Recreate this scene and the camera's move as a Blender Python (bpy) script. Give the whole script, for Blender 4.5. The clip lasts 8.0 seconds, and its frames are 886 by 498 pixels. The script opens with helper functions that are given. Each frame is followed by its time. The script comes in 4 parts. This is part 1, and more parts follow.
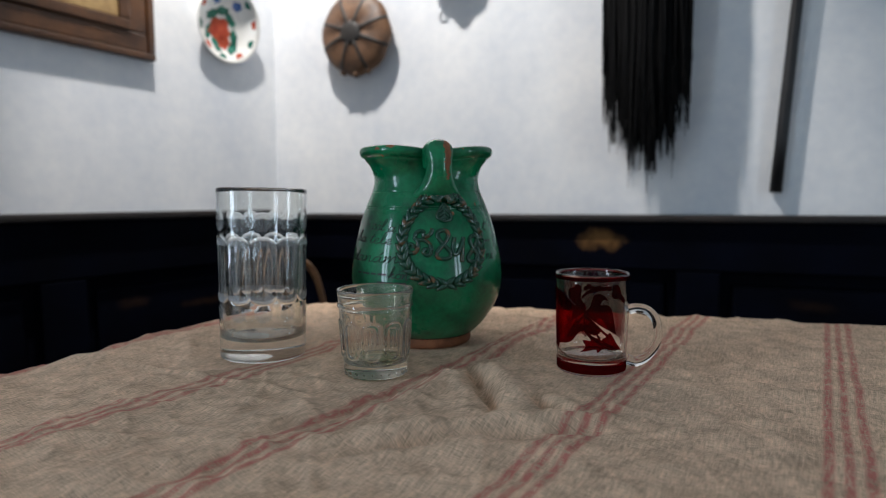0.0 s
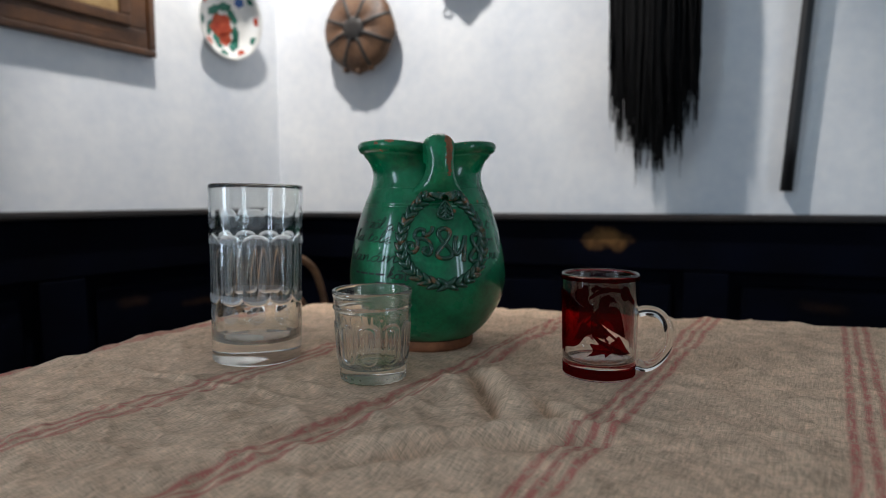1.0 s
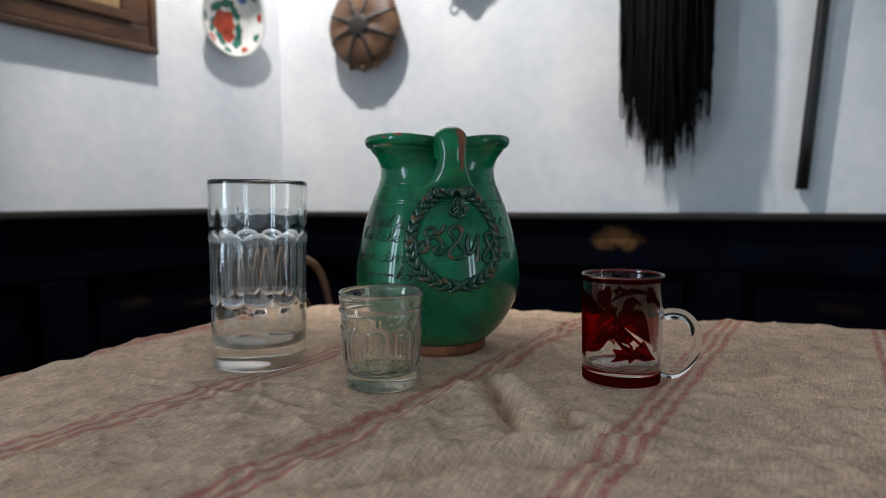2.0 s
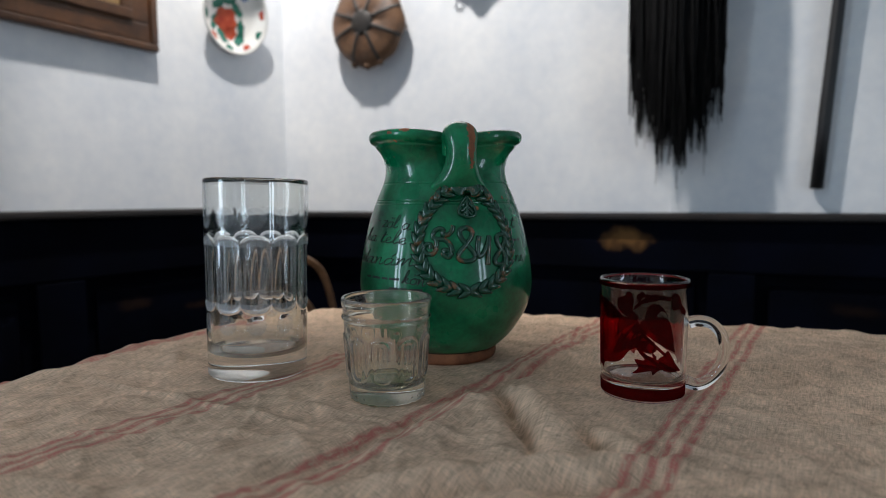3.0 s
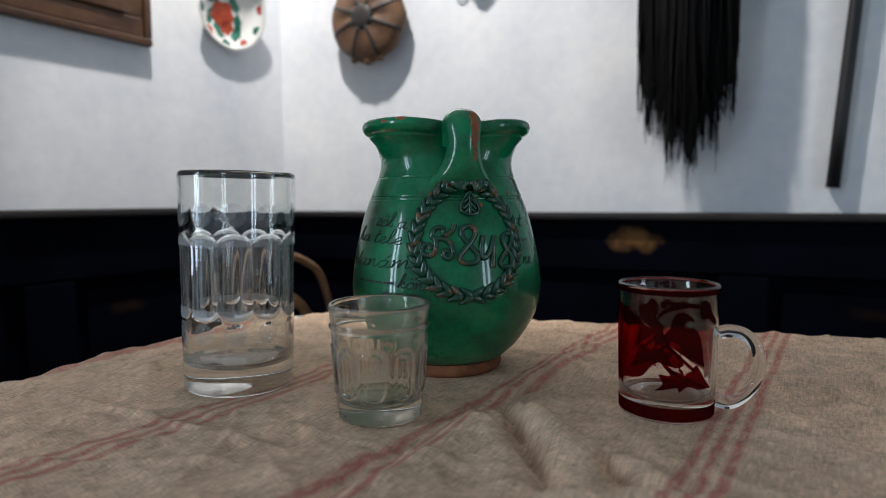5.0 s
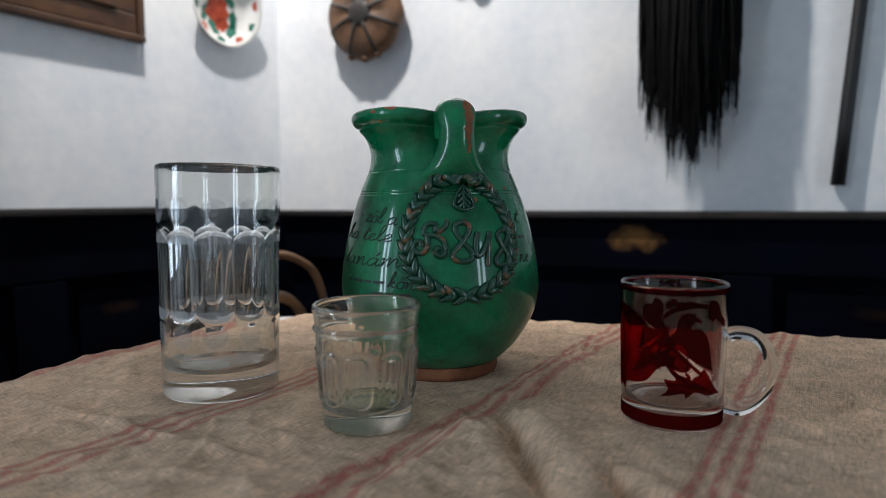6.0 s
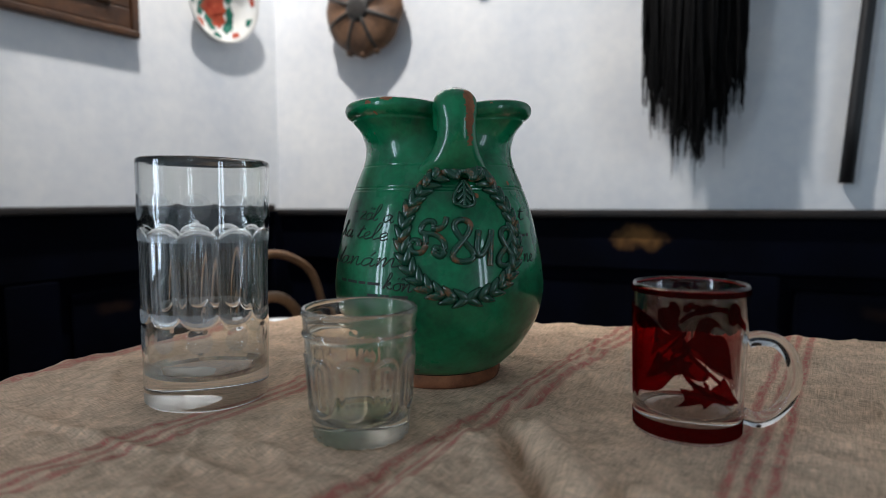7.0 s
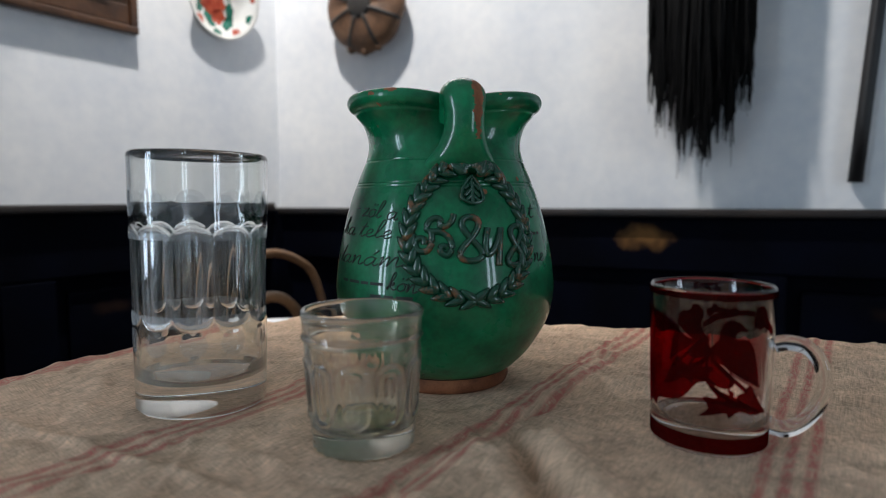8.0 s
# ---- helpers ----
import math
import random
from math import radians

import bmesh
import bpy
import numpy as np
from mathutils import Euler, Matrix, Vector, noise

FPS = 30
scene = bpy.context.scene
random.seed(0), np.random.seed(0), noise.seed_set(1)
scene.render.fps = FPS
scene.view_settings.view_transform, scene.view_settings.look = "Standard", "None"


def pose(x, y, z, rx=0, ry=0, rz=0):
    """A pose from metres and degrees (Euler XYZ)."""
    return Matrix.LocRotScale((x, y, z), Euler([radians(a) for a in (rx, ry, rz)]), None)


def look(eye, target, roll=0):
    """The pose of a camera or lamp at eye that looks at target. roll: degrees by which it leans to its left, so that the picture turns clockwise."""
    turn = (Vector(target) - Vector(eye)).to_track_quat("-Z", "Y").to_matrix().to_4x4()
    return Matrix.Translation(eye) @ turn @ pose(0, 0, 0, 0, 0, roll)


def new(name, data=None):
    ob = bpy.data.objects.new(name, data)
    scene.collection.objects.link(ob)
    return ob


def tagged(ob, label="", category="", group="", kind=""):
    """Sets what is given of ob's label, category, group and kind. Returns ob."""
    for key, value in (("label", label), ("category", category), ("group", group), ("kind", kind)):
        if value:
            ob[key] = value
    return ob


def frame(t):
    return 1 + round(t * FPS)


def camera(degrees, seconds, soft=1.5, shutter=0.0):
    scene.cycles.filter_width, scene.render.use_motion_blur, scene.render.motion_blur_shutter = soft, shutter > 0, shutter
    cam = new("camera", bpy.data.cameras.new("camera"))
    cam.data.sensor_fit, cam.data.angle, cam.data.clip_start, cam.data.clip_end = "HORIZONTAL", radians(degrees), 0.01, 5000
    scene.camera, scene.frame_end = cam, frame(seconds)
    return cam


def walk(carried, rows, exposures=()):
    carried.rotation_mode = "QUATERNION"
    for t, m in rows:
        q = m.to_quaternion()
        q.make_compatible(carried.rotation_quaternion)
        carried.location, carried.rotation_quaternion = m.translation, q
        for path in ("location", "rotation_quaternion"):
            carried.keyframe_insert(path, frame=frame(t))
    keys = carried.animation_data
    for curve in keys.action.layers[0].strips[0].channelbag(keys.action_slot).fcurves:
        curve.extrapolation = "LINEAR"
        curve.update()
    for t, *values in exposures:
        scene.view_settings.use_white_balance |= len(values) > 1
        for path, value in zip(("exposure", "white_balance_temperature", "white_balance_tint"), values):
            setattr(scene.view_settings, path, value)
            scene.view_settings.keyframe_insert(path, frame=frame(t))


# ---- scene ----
cam = camera(73.0, 8.0, soft=0.75)
cam.data.dof.use_dof, cam.data.dof.focus_distance, cam.data.dof.aperture_fstop = True, 0.40, 6.3
PATH = [
    (0, (0.004, 0.022, 0.89), (-0.007, 2.015, 0.726), -0.3),
    (0.5, (0.005, 0.032, 0.89), (-0.013, 2.025, 0.724), -0.3),
    (1, (0.007, 0.043, 0.888), (-0.02, 2.036, 0.722), -0.2),
    (1.5, (0.004, 0.055, 0.886), (-0.03, 2.048, 0.72), -0.2),
    (3, (-0.004, 0.095, 0.885), (-0.056, 2.087, 0.719), -0.3),
    (3.5, (-0.005, 0.106, 0.885), (-0.061, 2.098, 0.719), -0.2),
    (4, (-0.005, 0.117, 0.884), (-0.064, 2.109, 0.718), -0.3),
    (4.5, (-0.005, 0.127, 0.883), (-0.065, 2.119, 0.719), -0.2),
    (6, (0.001, 0.158, 0.878), (-0.061, 2.15, 0.715), -0.3),
    (6.5, (0.001, 0.168, 0.877), (-0.059, 2.16, 0.712), -0.2),
    (7, (0.001, 0.181, 0.876), (-0.062, 2.173, 0.711), -0.3),
    (7.5, (-0.001, 0.191, 0.875), (-0.064, 2.183, 0.71), -0.2),
    (8, (-0.003, 0.198, 0.874), (-0.068, 2.19, 0.708), -0.2),
]
walk(cam, [(t, look(eye, target, roll)) for t, eye, target, roll in PATH])

# ---- light ----
scene.view_settings.exposure = -0.02
world = bpy.data.worlds.new("sky")
scene.world = world
world.use_nodes = True
wn = world.node_tree.nodes
sky = wn.new("ShaderNodeTexSky")
sky.sky_type, sky.sun_disc, sky.sun_elevation, sky.sun_rotation = "NISHITA", False, radians(35), radians(200)
world.node_tree.links.new(sky.outputs[0], wn["Background"].inputs[0])
wn["Background"].inputs[1].default_value = 0.12

# plan: the corner where the two white walls meet, and the ways along them
K = Vector((-0.494, 1.801, 0))
RD = Vector((0.934, -0.358, 0)).normalized()
LD = Vector((-0.515, -0.857, 0)).normalized()
RN = Vector((-0.358, -0.934, 0)).normalized()
LN = Vector((0.857, -0.515, 0)).normalized()
R_LEN, L_LEN, HIGH = 4.2, 4.6, 2.75
CLOTH = 0.755


def lamp(name, kind, m, energy, colour, size=0.1, size_y=None):
    d = bpy.data.lights.new(name, kind)
    d.energy, d.color = energy, colour
    if kind == "AREA":
        d.shape, d.size, d.size_y = "RECTANGLE", size, size_y or size
    else:
        d.shadow_soft_size = size
    ob = new(name, d)
    ob.matrix_world = m
    return ob


# windows: centre, inward way
WIN_L = K + LD * 2.55 + Vector((0, 0, 1.25))
DOOR_R = K + RD * R_LEN + LD * 2.10 + Vector((0, 0, 1.0))
WIN_B = K + LD * 3.75 + Vector((0, 0, 1.25))
for at, way, side, power, tall in ((WIN_L, LN, LD, 11.5, 1.25), (WIN_B, LN, LD, 2.0, 1.25), (DOOR_R, -RD, LD, 9, 1.8)):
    for k in (-0.165, 0.165):        # one for each leaf of the casement
        q = at - way * 0.06 + side * k
        lamp("window_light", "AREA", look(q, q + way), power, (0.66, 0.83, 1.0), 0.17, tall)
SPOT = Vector((-0.436, 1.115, 2.42))
spot = lamp("spot_light", "SPOT", look(SPOT, (-0.167, 1.676, 1.28)), 122, (1.0, 0.955, 0.91), 0.032)
spot.data.spot_size, spot.data.spot_blend = radians(85), 0.45


# ---- materials ----
def material(name, c1, c2, scale=30.0, rough=0.6, bump=0.1, fine=250.0, metal=0.0, stretch=(1, 1, 1), coat=0.0, dist=0.002):
    """Two tones mixed by noise at two scales, with fine relief."""
    m = bpy.data.materials.new(name)
    m.use_nodes = True
    t = m.node_tree
    n, l = t.nodes, t.links
    b = n["Principled BSDF"]
    co = n.new("ShaderNodeTexCoord")
    mp = n.new("ShaderNodeMapping")
    mp.inputs["Scale"].default_value = stretch
    l.new(co.outputs["Object"], mp.inputs[0])
    a = n.new("ShaderNodeTexNoise")
    a.inputs["Scale"].default_value, a.inputs["Detail"].default_value = scale, 6
    f = n.new("ShaderNodeTexNoise")
    f.inputs["Scale"].default_value, f.inputs["Detail"].default_value = fine, 3
    for q in (a, f):
        l.new(mp.outputs[0], q.inputs["Vector"])
    add = n.new("ShaderNodeMath")
    add.operation = "MULTIPLY_ADD"
    l.new(f.outputs[0], add.inputs[0])
    add.inputs[1].default_value = 0.35
    l.new(a.outputs[0], add.inputs[2])
    ramp = n.new("ShaderNodeValToRGB")
    ramp.color_ramp.elements[0].position, ramp.color_ramp.elements[1].position = 0.45, 0.9
    ramp.color_ramp.elements[0].color, ramp.color_ramp.elements[1].color = (*c1, 1), (*c2, 1)
    l.new(add.outputs[0], ramp.inputs[0])
    l.new(ramp.outputs[0], b.inputs["Base Color"])
    b.inputs["Roughness"].default_value, b.inputs["Metallic"].default_value = rough, metal
    b.inputs["Coat Weight"].default_value, b.inputs["Coat Roughness"].default_value = coat, 0.06
    if bump:
        bp = n.new("ShaderNodeBump")
        bp.inputs["Strength"].default_value, bp.inputs["Distance"].default_value = bump, dist
        l.new(add.outputs[0], bp.inputs["Height"])
        l.new(bp.outputs[0], b.inputs["Normal"])
    return m


def uneven_gloss(m, low, high, scale):
    """Lets the roughness wander between two values."""
    t = m.node_tree
    q = t.nodes.new("ShaderNodeTexNoise")
    q.inputs["Scale"].default_value, q.inputs["Detail"].default_value = scale, 4
    t.links.new(t.nodes["Mapping"].outputs[0], q.inputs["Vector"])
    r = t.nodes.new("ShaderNodeMapRange")
    r.inputs["From Min"].default_value, r.inputs["From Max"].default_value = 0.35, 0.68
    r.inputs["To Min"].default_value, r.inputs["To Max"].default_value = low, high
    t.links.new(q.outputs[0], r.inputs["Value"])
    t.links.new(r.outputs[0], t.nodes["Principled BSDF"].inputs["Roughness"])


def math_node(t, op, a, b=None, c=None):
    q = t.nodes.new("ShaderNodeMath")
    q.operation = op
    for i, v in enumerate((a, b, c)):
        if v is None:
            continue
        if isinstance(v, (int, float)):
            q.inputs[i].default_value = v
        else:
            t.links.new(v, q.inputs[i])
    return q.outputs[0]


def mix_colour(t, fac, a, b):
    q = t.nodes.new("ShaderNodeMix")
    q.data_type = "RGBA"
    for sock, v in ((q.inputs[0], fac), (q.inputs[6], a), (q.inputs[7], b)):
        if isinstance(v, (tuple, int, float)):
            sock.default_value = v
        else:
            t.links.new(v, sock)
    return q.outputs[2]


def glass(name, colour, rough=0.0, ior=1.5, clear=1.0):
    m = bpy.data.materials.new(name)
    m.use_nodes = True
    b = m.node_tree.nodes["Principled BSDF"]
    b.inputs["Base Color"].default_value = (*colour, 1)
    b.inputs["Roughness"].default_value, b.inputs["IOR"].default_value = rough, ior
    b.inputs["Transmission Weight"].default_value = clear
    return m


def hazy(m, scale, low, high):
    """Uneven scatter in glass, for a milky film and for painted streaks: here and there a little of the light is
    scattered.
    """
    t = m.node_tree
    co = t.nodes.new("ShaderNodeTexCoord")
    mp = t.nodes.new("ShaderNodeMapping")
    mp.inputs["Scale"].default_value = scale
    q = t.nodes.new("ShaderNodeTexNoise")
    q.inputs["Scale"].default_value, q.inputs["Detail"].default_value = 1.0, 5
    r = t.nodes.new("ShaderNodeMapRange")
    r.inputs["From Min"].default_value, r.inputs["From Max"].default_value = 0.42, 0.66
    r.inputs["To Min"].default_value, r.inputs["To Max"].default_value = high, low
    t.links.new(co.outputs["Object"], mp.inputs[0])
    t.links.new(mp.outputs[0], q.inputs["Vector"])
    t.links.new(q.outputs[0], r.inputs["Value"])
    t.links.new(r.outputs[0], t.nodes["Principled BSDF"].inputs["Transmission Weight"])
    return m


def skin_on_glass(name, clear, body, share, gloss, rough):
    """A thin coloured or ground skin on glass: light passes it tinted, some is scattered, some mirrored."""
    m = bpy.data.materials.new(name)
    m.use_nodes = True
    t = m.node_tree
    n, l = t.nodes, t.links
    n.remove(n["Principled BSDF"])
    tr = n.new("ShaderNodeBsdfTransparent")
    tr.inputs[0].default_value = clear
    gl = n.new("ShaderNodeBsdfGlossy")
    gl.inputs["Roughness"].default_value = rough
    df = n.new("ShaderNodeBsdfDiffuse")
    df.inputs[0].default_value = body
    m1 = n.new("ShaderNodeMixShader")
    m1.inputs[0].default_value = share
    l.new(tr.outputs[0], m1.inputs[1])
    l.new(df.outputs[0], m1.inputs[2])
    m2 = n.new("ShaderNodeMixShader")
    m2.inputs[0].default_value = gloss
    l.new(m1.outputs[0], m2.inputs[1])
    l.new(gl.outputs[0], m2.inputs[2])
    l.new(m2.outputs[0], n["Material Output"].inputs[0])
    return m


def linen():
    """Coarse undyed linen with groups of red stripes, laid out on the cloth's own flat measure (UV, metres)."""
    m = bpy.data.materials.new("linen")
    m.use_nodes = True
    t = m.node_tree
    n, l = t.nodes, t.links
    b = n["Principled BSDF"]
    uv = n.new("ShaderNodeUVMap")
    sep = n.new("ShaderNodeSeparateXYZ")
    l.new(uv.outputs[0], sep.inputs[0])
    u, v = sep.outputs[0], sep.outputs[1]
    wob = n.new("ShaderNodeTexNoise")
    wob.inputs["Scale"].default_value, wob.inputs["Detail"].default_value = 14, 4
    l.new(uv.outputs[0], wob.inputs["Vector"])
    # threads: noise drawn out along each way of the weave
    threads = []
    for sx, sy in ((1900, 110), (150, 1700)):
        mp = n.new("ShaderNodeMapping")
        mp.inputs["Scale"].default_value = (sx, sy, 1)
        l.new(uv.outputs[0], mp.inputs[0])
        q = n.new("ShaderNodeTexNoise")
        q.inputs["Scale"].default_value, q.inputs["Detail"].default_value = 1.0, 2
        l.new(mp.outputs[0], q.inputs["Vector"])
        threads.append(q.outputs[0])
    weave = math_node(t, "ADD", math_node(t, "MULTIPLY", threads[0], 0.38), math_node(t, "MULTIPLY", threads[1], 0.62))
    blot = n.new("ShaderNodeTexNoise")
    blot.inputs["Scale"].default_value, blot.inputs["Detail"].default_value = 48, 9
    l.new(uv.outputs[0], blot.inputs["Vector"])
    slub = n.new("ShaderNodeTexNoise")
    slub.inputs["Scale"].default_value, slub.inputs["Detail"].default_value = 1.0, 4
    smp = n.new("ShaderNodeMapping")
    smp.inputs["Scale"].default_value = (520, 120, 1)
    l.new(uv.outputs[0], smp.inputs[0])
    l.new(smp.outputs[0], slub.inputs["Vector"])
    tone = math_node(t, "ADD", math_node(t, "MULTIPLY", weave, 0.70), math_node(t, "ADD", math_node(t, "MULTIPLY", blot.outputs[0], 0.34), math_node(t, "MULTIPLY", slub.outputs[0], 0.34)))
    ramp = n.new("ShaderNodeValToRGB")
    ramp.color_ramp.elements[0].position, ramp.color_ramp.elements[1].position = 0.42, 0.84
    ramp.color_ramp.elements[0].color, ramp.color_ramp.elements[1].color = (0.200, 0.119, 0.073, 1), (0.98, 0.70, 0.49, 1)
    l.new(tone, ramp.inputs[0])
    # stripes: groups every 0.132 m across, each of three lines
    w = math_node(t, "ADD", u, math_node(t, "MULTIPLY", math_node(t, "SUBTRACT", wob.outputs[0], 0.5), 0.0028))
    g = math_node(t, "WRAP", math_node(t, "ADD", w, 0.257), 0.066, -0.066)
    mask = None
    for off, half in ((-0.0088, 0.0034), (0.0, 0.0030), (0.0088, 0.0034)):
        d = math_node(t, "ABSOLUTE", math_node(t, "SUBTRACT", g, off))
        e = math_node(t, "SUBTRACT", 1.0, math_node(t, "SMOOTH_MIN", math_node(t, "DIVIDE", d, half), 1.0, 0.3))
        e = math_node(t, "MINIMUM", math_node(t, "MULTIPLY", math_node(t, "MAXIMUM", e, 0.0), 1.7), 1.0)
        mask = e if mask is None else math_node(t, "MAXIMUM", mask, e)
    mask = math_node(t, "MULTIPLY", mask, math_node(t, "GREATER_THAN", u, -0.46))
    hem = math_node(t, "MAXIMUM", math_node(t, "SUBTRACT", 1.0, math_node(t, "DIVIDE", math_node(t, "ABSOLUTE", math_node(t, "ADD", w, 0.576)), 0.010)), 0.0)
    mask = math_node(t, "MAXIMUM", mask, math_node(t, "MINIMUM", math_node(t, "MULTIPLY", hem, 2.0), 1.0))
    worn = math_node(t, "MULTIPLY", mask, math_node(t, "MINIMUM", math_node(t, "MULTIPLY_ADD", math_node(t, "ADD", threads[1], slub.outputs[0]), 3.4, -2.85), 0.74))
    worn = math_node(t, "MAXIMUM", worn, 0.0)
    col = mix_colour(t, worn, ramp.outputs[0], (0.50, 0.085, 0.085, 1))
    l.new(col, b.inputs["Base Color"])
    b.inputs["Roughness"].default_value = 0.95
    b.inputs["Specular IOR Level"].default_value = 0.15
    bp = n.new("ShaderNodeBump")
    bp.inputs["Strength"].default_value, bp.inputs["Distance"].default_value = 0.65, 0.0010
    l.new(math_node(t, "ADD", math_node(t, "ADD", weave, slub.outputs[0]), math_node(t, "MULTIPLY", blot.outputs[0], 4.0)), bp.inputs["Height"])
    l.new(bp.outputs[0], b.inputs["Normal"])
    return m


def dark_paint():
    """Blue-black painted wood, rubbed through to brown wood in places and along edges."""
    m = material("blue black paint", (0.0002, 0.0004, 0.0018), (0.0009, 0.0018, 0.0065), 8, 0.7, 0.15, 120)
    m.node_tree.nodes["Principled BSDF"].inputs["Specular IOR Level"].default_value = 0.05
    t = m.node_tree
    n, l = t.nodes, t.links
    b = n["Principled BSDF"]
    old = b.inputs["Base Color"].links[0].from_socket
    geo = n.new("ShaderNodeNewGeometry")
    no = n.new("ShaderNodeTexNoise")
    no.inputs["Scale"].default_value, no.inputs["Detail"].default_value = 26, 6
    l.new(geo.outputs["Position"], no.inputs["Vector"])
    total = None
    # rubbed places: centre and half sizes along and up
    for (x, y, z), hw, hh, gain in (((0.372, 1.43, 0.795), 0.070, 0.030, 1.3), ((-0.70, 1.37, 0.66), 0.05, 0.02, 0.16), ((-0.58, 1.52, 0.635), 0.10, 0.012, 0.16), ((0.78, 1.28, 0.66), 0.05, 0.02, 0.08)):
        sub = n.new("ShaderNodeVectorMath")
        sub.operation = "SUBTRACT"
        l.new(geo.outputs["Position"], sub.inputs[0])
        sub.inputs[1].default_value = (x, y, z)
        sc = n.new("ShaderNodeVectorMath")
        sc.operation = "MULTIPLY"
        l.new(sub.outputs[0], sc.inputs[0])
        sc.inputs[1].default_value = (1 / hw, 1 / hw, 1 / hh)
        le = n.new("ShaderNodeVectorMath")
        le.operation = "LENGTH"
        l.new(sc.outputs[0], le.inputs[0])
        e = math_node(t, "MULTIPLY", math_node(t, "MAXIMUM", math_node(t, "SUBTRACT", math_node(t, "MULTIPLY_ADD", no.outputs[0], 1.5, 0.25), le.outputs["Value"]), 0.0), gain)
        total = e if total is None else math_node(t, "ADD", total, e)
    fac = math_node(t, "MINIMUM", total, 0.85)
    l.new(mix_colour(t, fac, old, (0.20, 0.10, 0.035, 1)), b.inputs["Base Color"])
    return m


PLASTER = material("lime plaster", (0.62, 0.65, 0.70), (0.82, 0.82, 0.82), 4, 0.9, 0.35, 40, dist=0.004)
CEIL = material("ceiling plaster", (0.70, 0.70, 0.68), (0.80, 0.80, 0.78), 3, 0.9, 0.3, 40, dist=0.004)
BOARDS = material("floor boards", (0.10, 0.06, 0.035), (0.22, 0.14, 0.08), 6, 0.55, 0.3, 80, stretch=(1, 8, 1))
PAINT = dark_paint()
RAIL = material("worn rail paint", (0.004, 0.004, 0.005), (0.022, 0.013, 0.009), 9, 0.6, 0.2, 90)
LINEN = linen()
GLAZE = material("green glaze", (0.0004, 0.076, 0.029), (0.002, 0.23, 0.088), 40, 0.3, 0.25, 300, coat=0.7, dist=0.0005)
GLAZE.node_tree.nodes["Principled BSDF"].inputs["Specular IOR Level"].default_value = 0.18
uneven_gloss(GLAZE, 0.22, 0.50, 30)
CLAY = material("bare red clay", (0.17, 0.058, 0.024), (0.36, 0.135, 0.058), 90, 0.8, 0.3, 600, dist=0.0006)
INCISED = material("dark incised glaze", (0.002, 0.007, 0.004), (0.006, 0.014, 0.008), 200, 0.6, 0.0)
RELIEF = None
GLASS = glass("clear glass", (0.975, 0.985, 0.97), 0.0, 1.5, 0.994)
GREENISH = glass("old greenish glass", (0.985, 0.945, 0.86), 0.015, 1.5, 0.95)
CLEAR = glass("thin clear glass", (0.985, 0.99, 0.985), 0.0, 1.5, 1.0)
# underside toned and dulled to suppress the window mirrored in the base
DULL_BASE = glass("dulled glass base", (0.70, 0.64, 0.52), 0.40, 1.5, 0.60)
# upright pale streaks stand in for window reflections in the scratched flutes
CUT = hazy(glass("scratched cut glass with painted streaks", (0.975, 0.985, 0.975), 0.03), (420, 420, 12), 0.76, 1.0)
hazy(GREENISH, (120, 120, 80), 0.88, 0.975)
ETCH = skin_on_glass("matt ground glass", (0.86, 0.88, 0.90, 1), (0.80, 0.82, 0.84, 1), 0.27, 0.06, 0.25)
DIM_ETCH = skin_on_glass("faintly ground glass", (0.95, 0.96, 0.97, 1), (0.80, 0.82, 0.84, 1), 0.13, 0.02, 0.2)
RESIDUE = glass("yellow-green dregs", (0.93, 0.90, 0.68), 0.02, 1.34)
RUBY = skin_on_glass("ruby stain", (0.23, 0.0004, 0.0020, 1), (0.24, 0.001, 0.004, 1), 0.03, 0.010, 0.02)
FRAMEWOOD = material("brown frame wood", (0.030, 0.012, 0.005), (0.11, 0.046, 0.017), 14, 0.4, 0.2, 160, stretch=(1, 1, 6), coat=0.2)
GILT = material("dull gilt", (0.25, 0.15, 0.06), (0.42, 0.28, 0.12), 60, 0.45, 0.1)
CANVAS = material("pale picture sheet", (0.45, 0.46, 0.44), (0.62, 0.66, 0.70), 9, 0.6, 0.05)
CERAMIC = material("white tin glaze", (0.72, 0.71, 0.67), (0.82, 0.81, 0.78), 20, 0.18, 0.05, coat=0.4)
RED_PAINT = material("red folk paint", (0.36, 0.04, 0.025), (0.55, 0.11, 0.05), 90, 0.25, 0.0)
GREEN_PAINT = material("green folk paint", (0.01, 0.09, 0.06), (0.03, 0.20, 0.14), 90, 0.25, 0.0)
BLUE_PAINT = material("blue folk paint", (0.03, 0.08, 0.25), (0.06, 0.16, 0.42), 90, 0.25, 0.0)
GOURD = material("brown shell", (0.05, 0.022, 0.011), (0.18, 0.090, 0.042), 24, 0.5, 0.4, 160, dist=0.003)
STRAP = material("dark leather", (0.010, 0.009, 0.009), (0.030, 0.024, 0.02), 60, 0.5, 0.3)
HAIR = material("black horsehair", (0.0008, 0.0008, 0.001), (0.003, 0.003, 0.0035), 90, 0.75, 0.0)
HAIR.node_tree.nodes["Principled BSDF"].inputs["Specular IOR Level"].default_value = 0.12
STICK = material("dark stick wood", (0.003, 0.003, 0.004), (0.010, 0.009, 0.010), 30, 0.5, 0.2)
CANE = material("bent cane", (0.11, 0.052, 0.022), (0.24, 0.125, 0.055), 30, 0.45, 0.15)
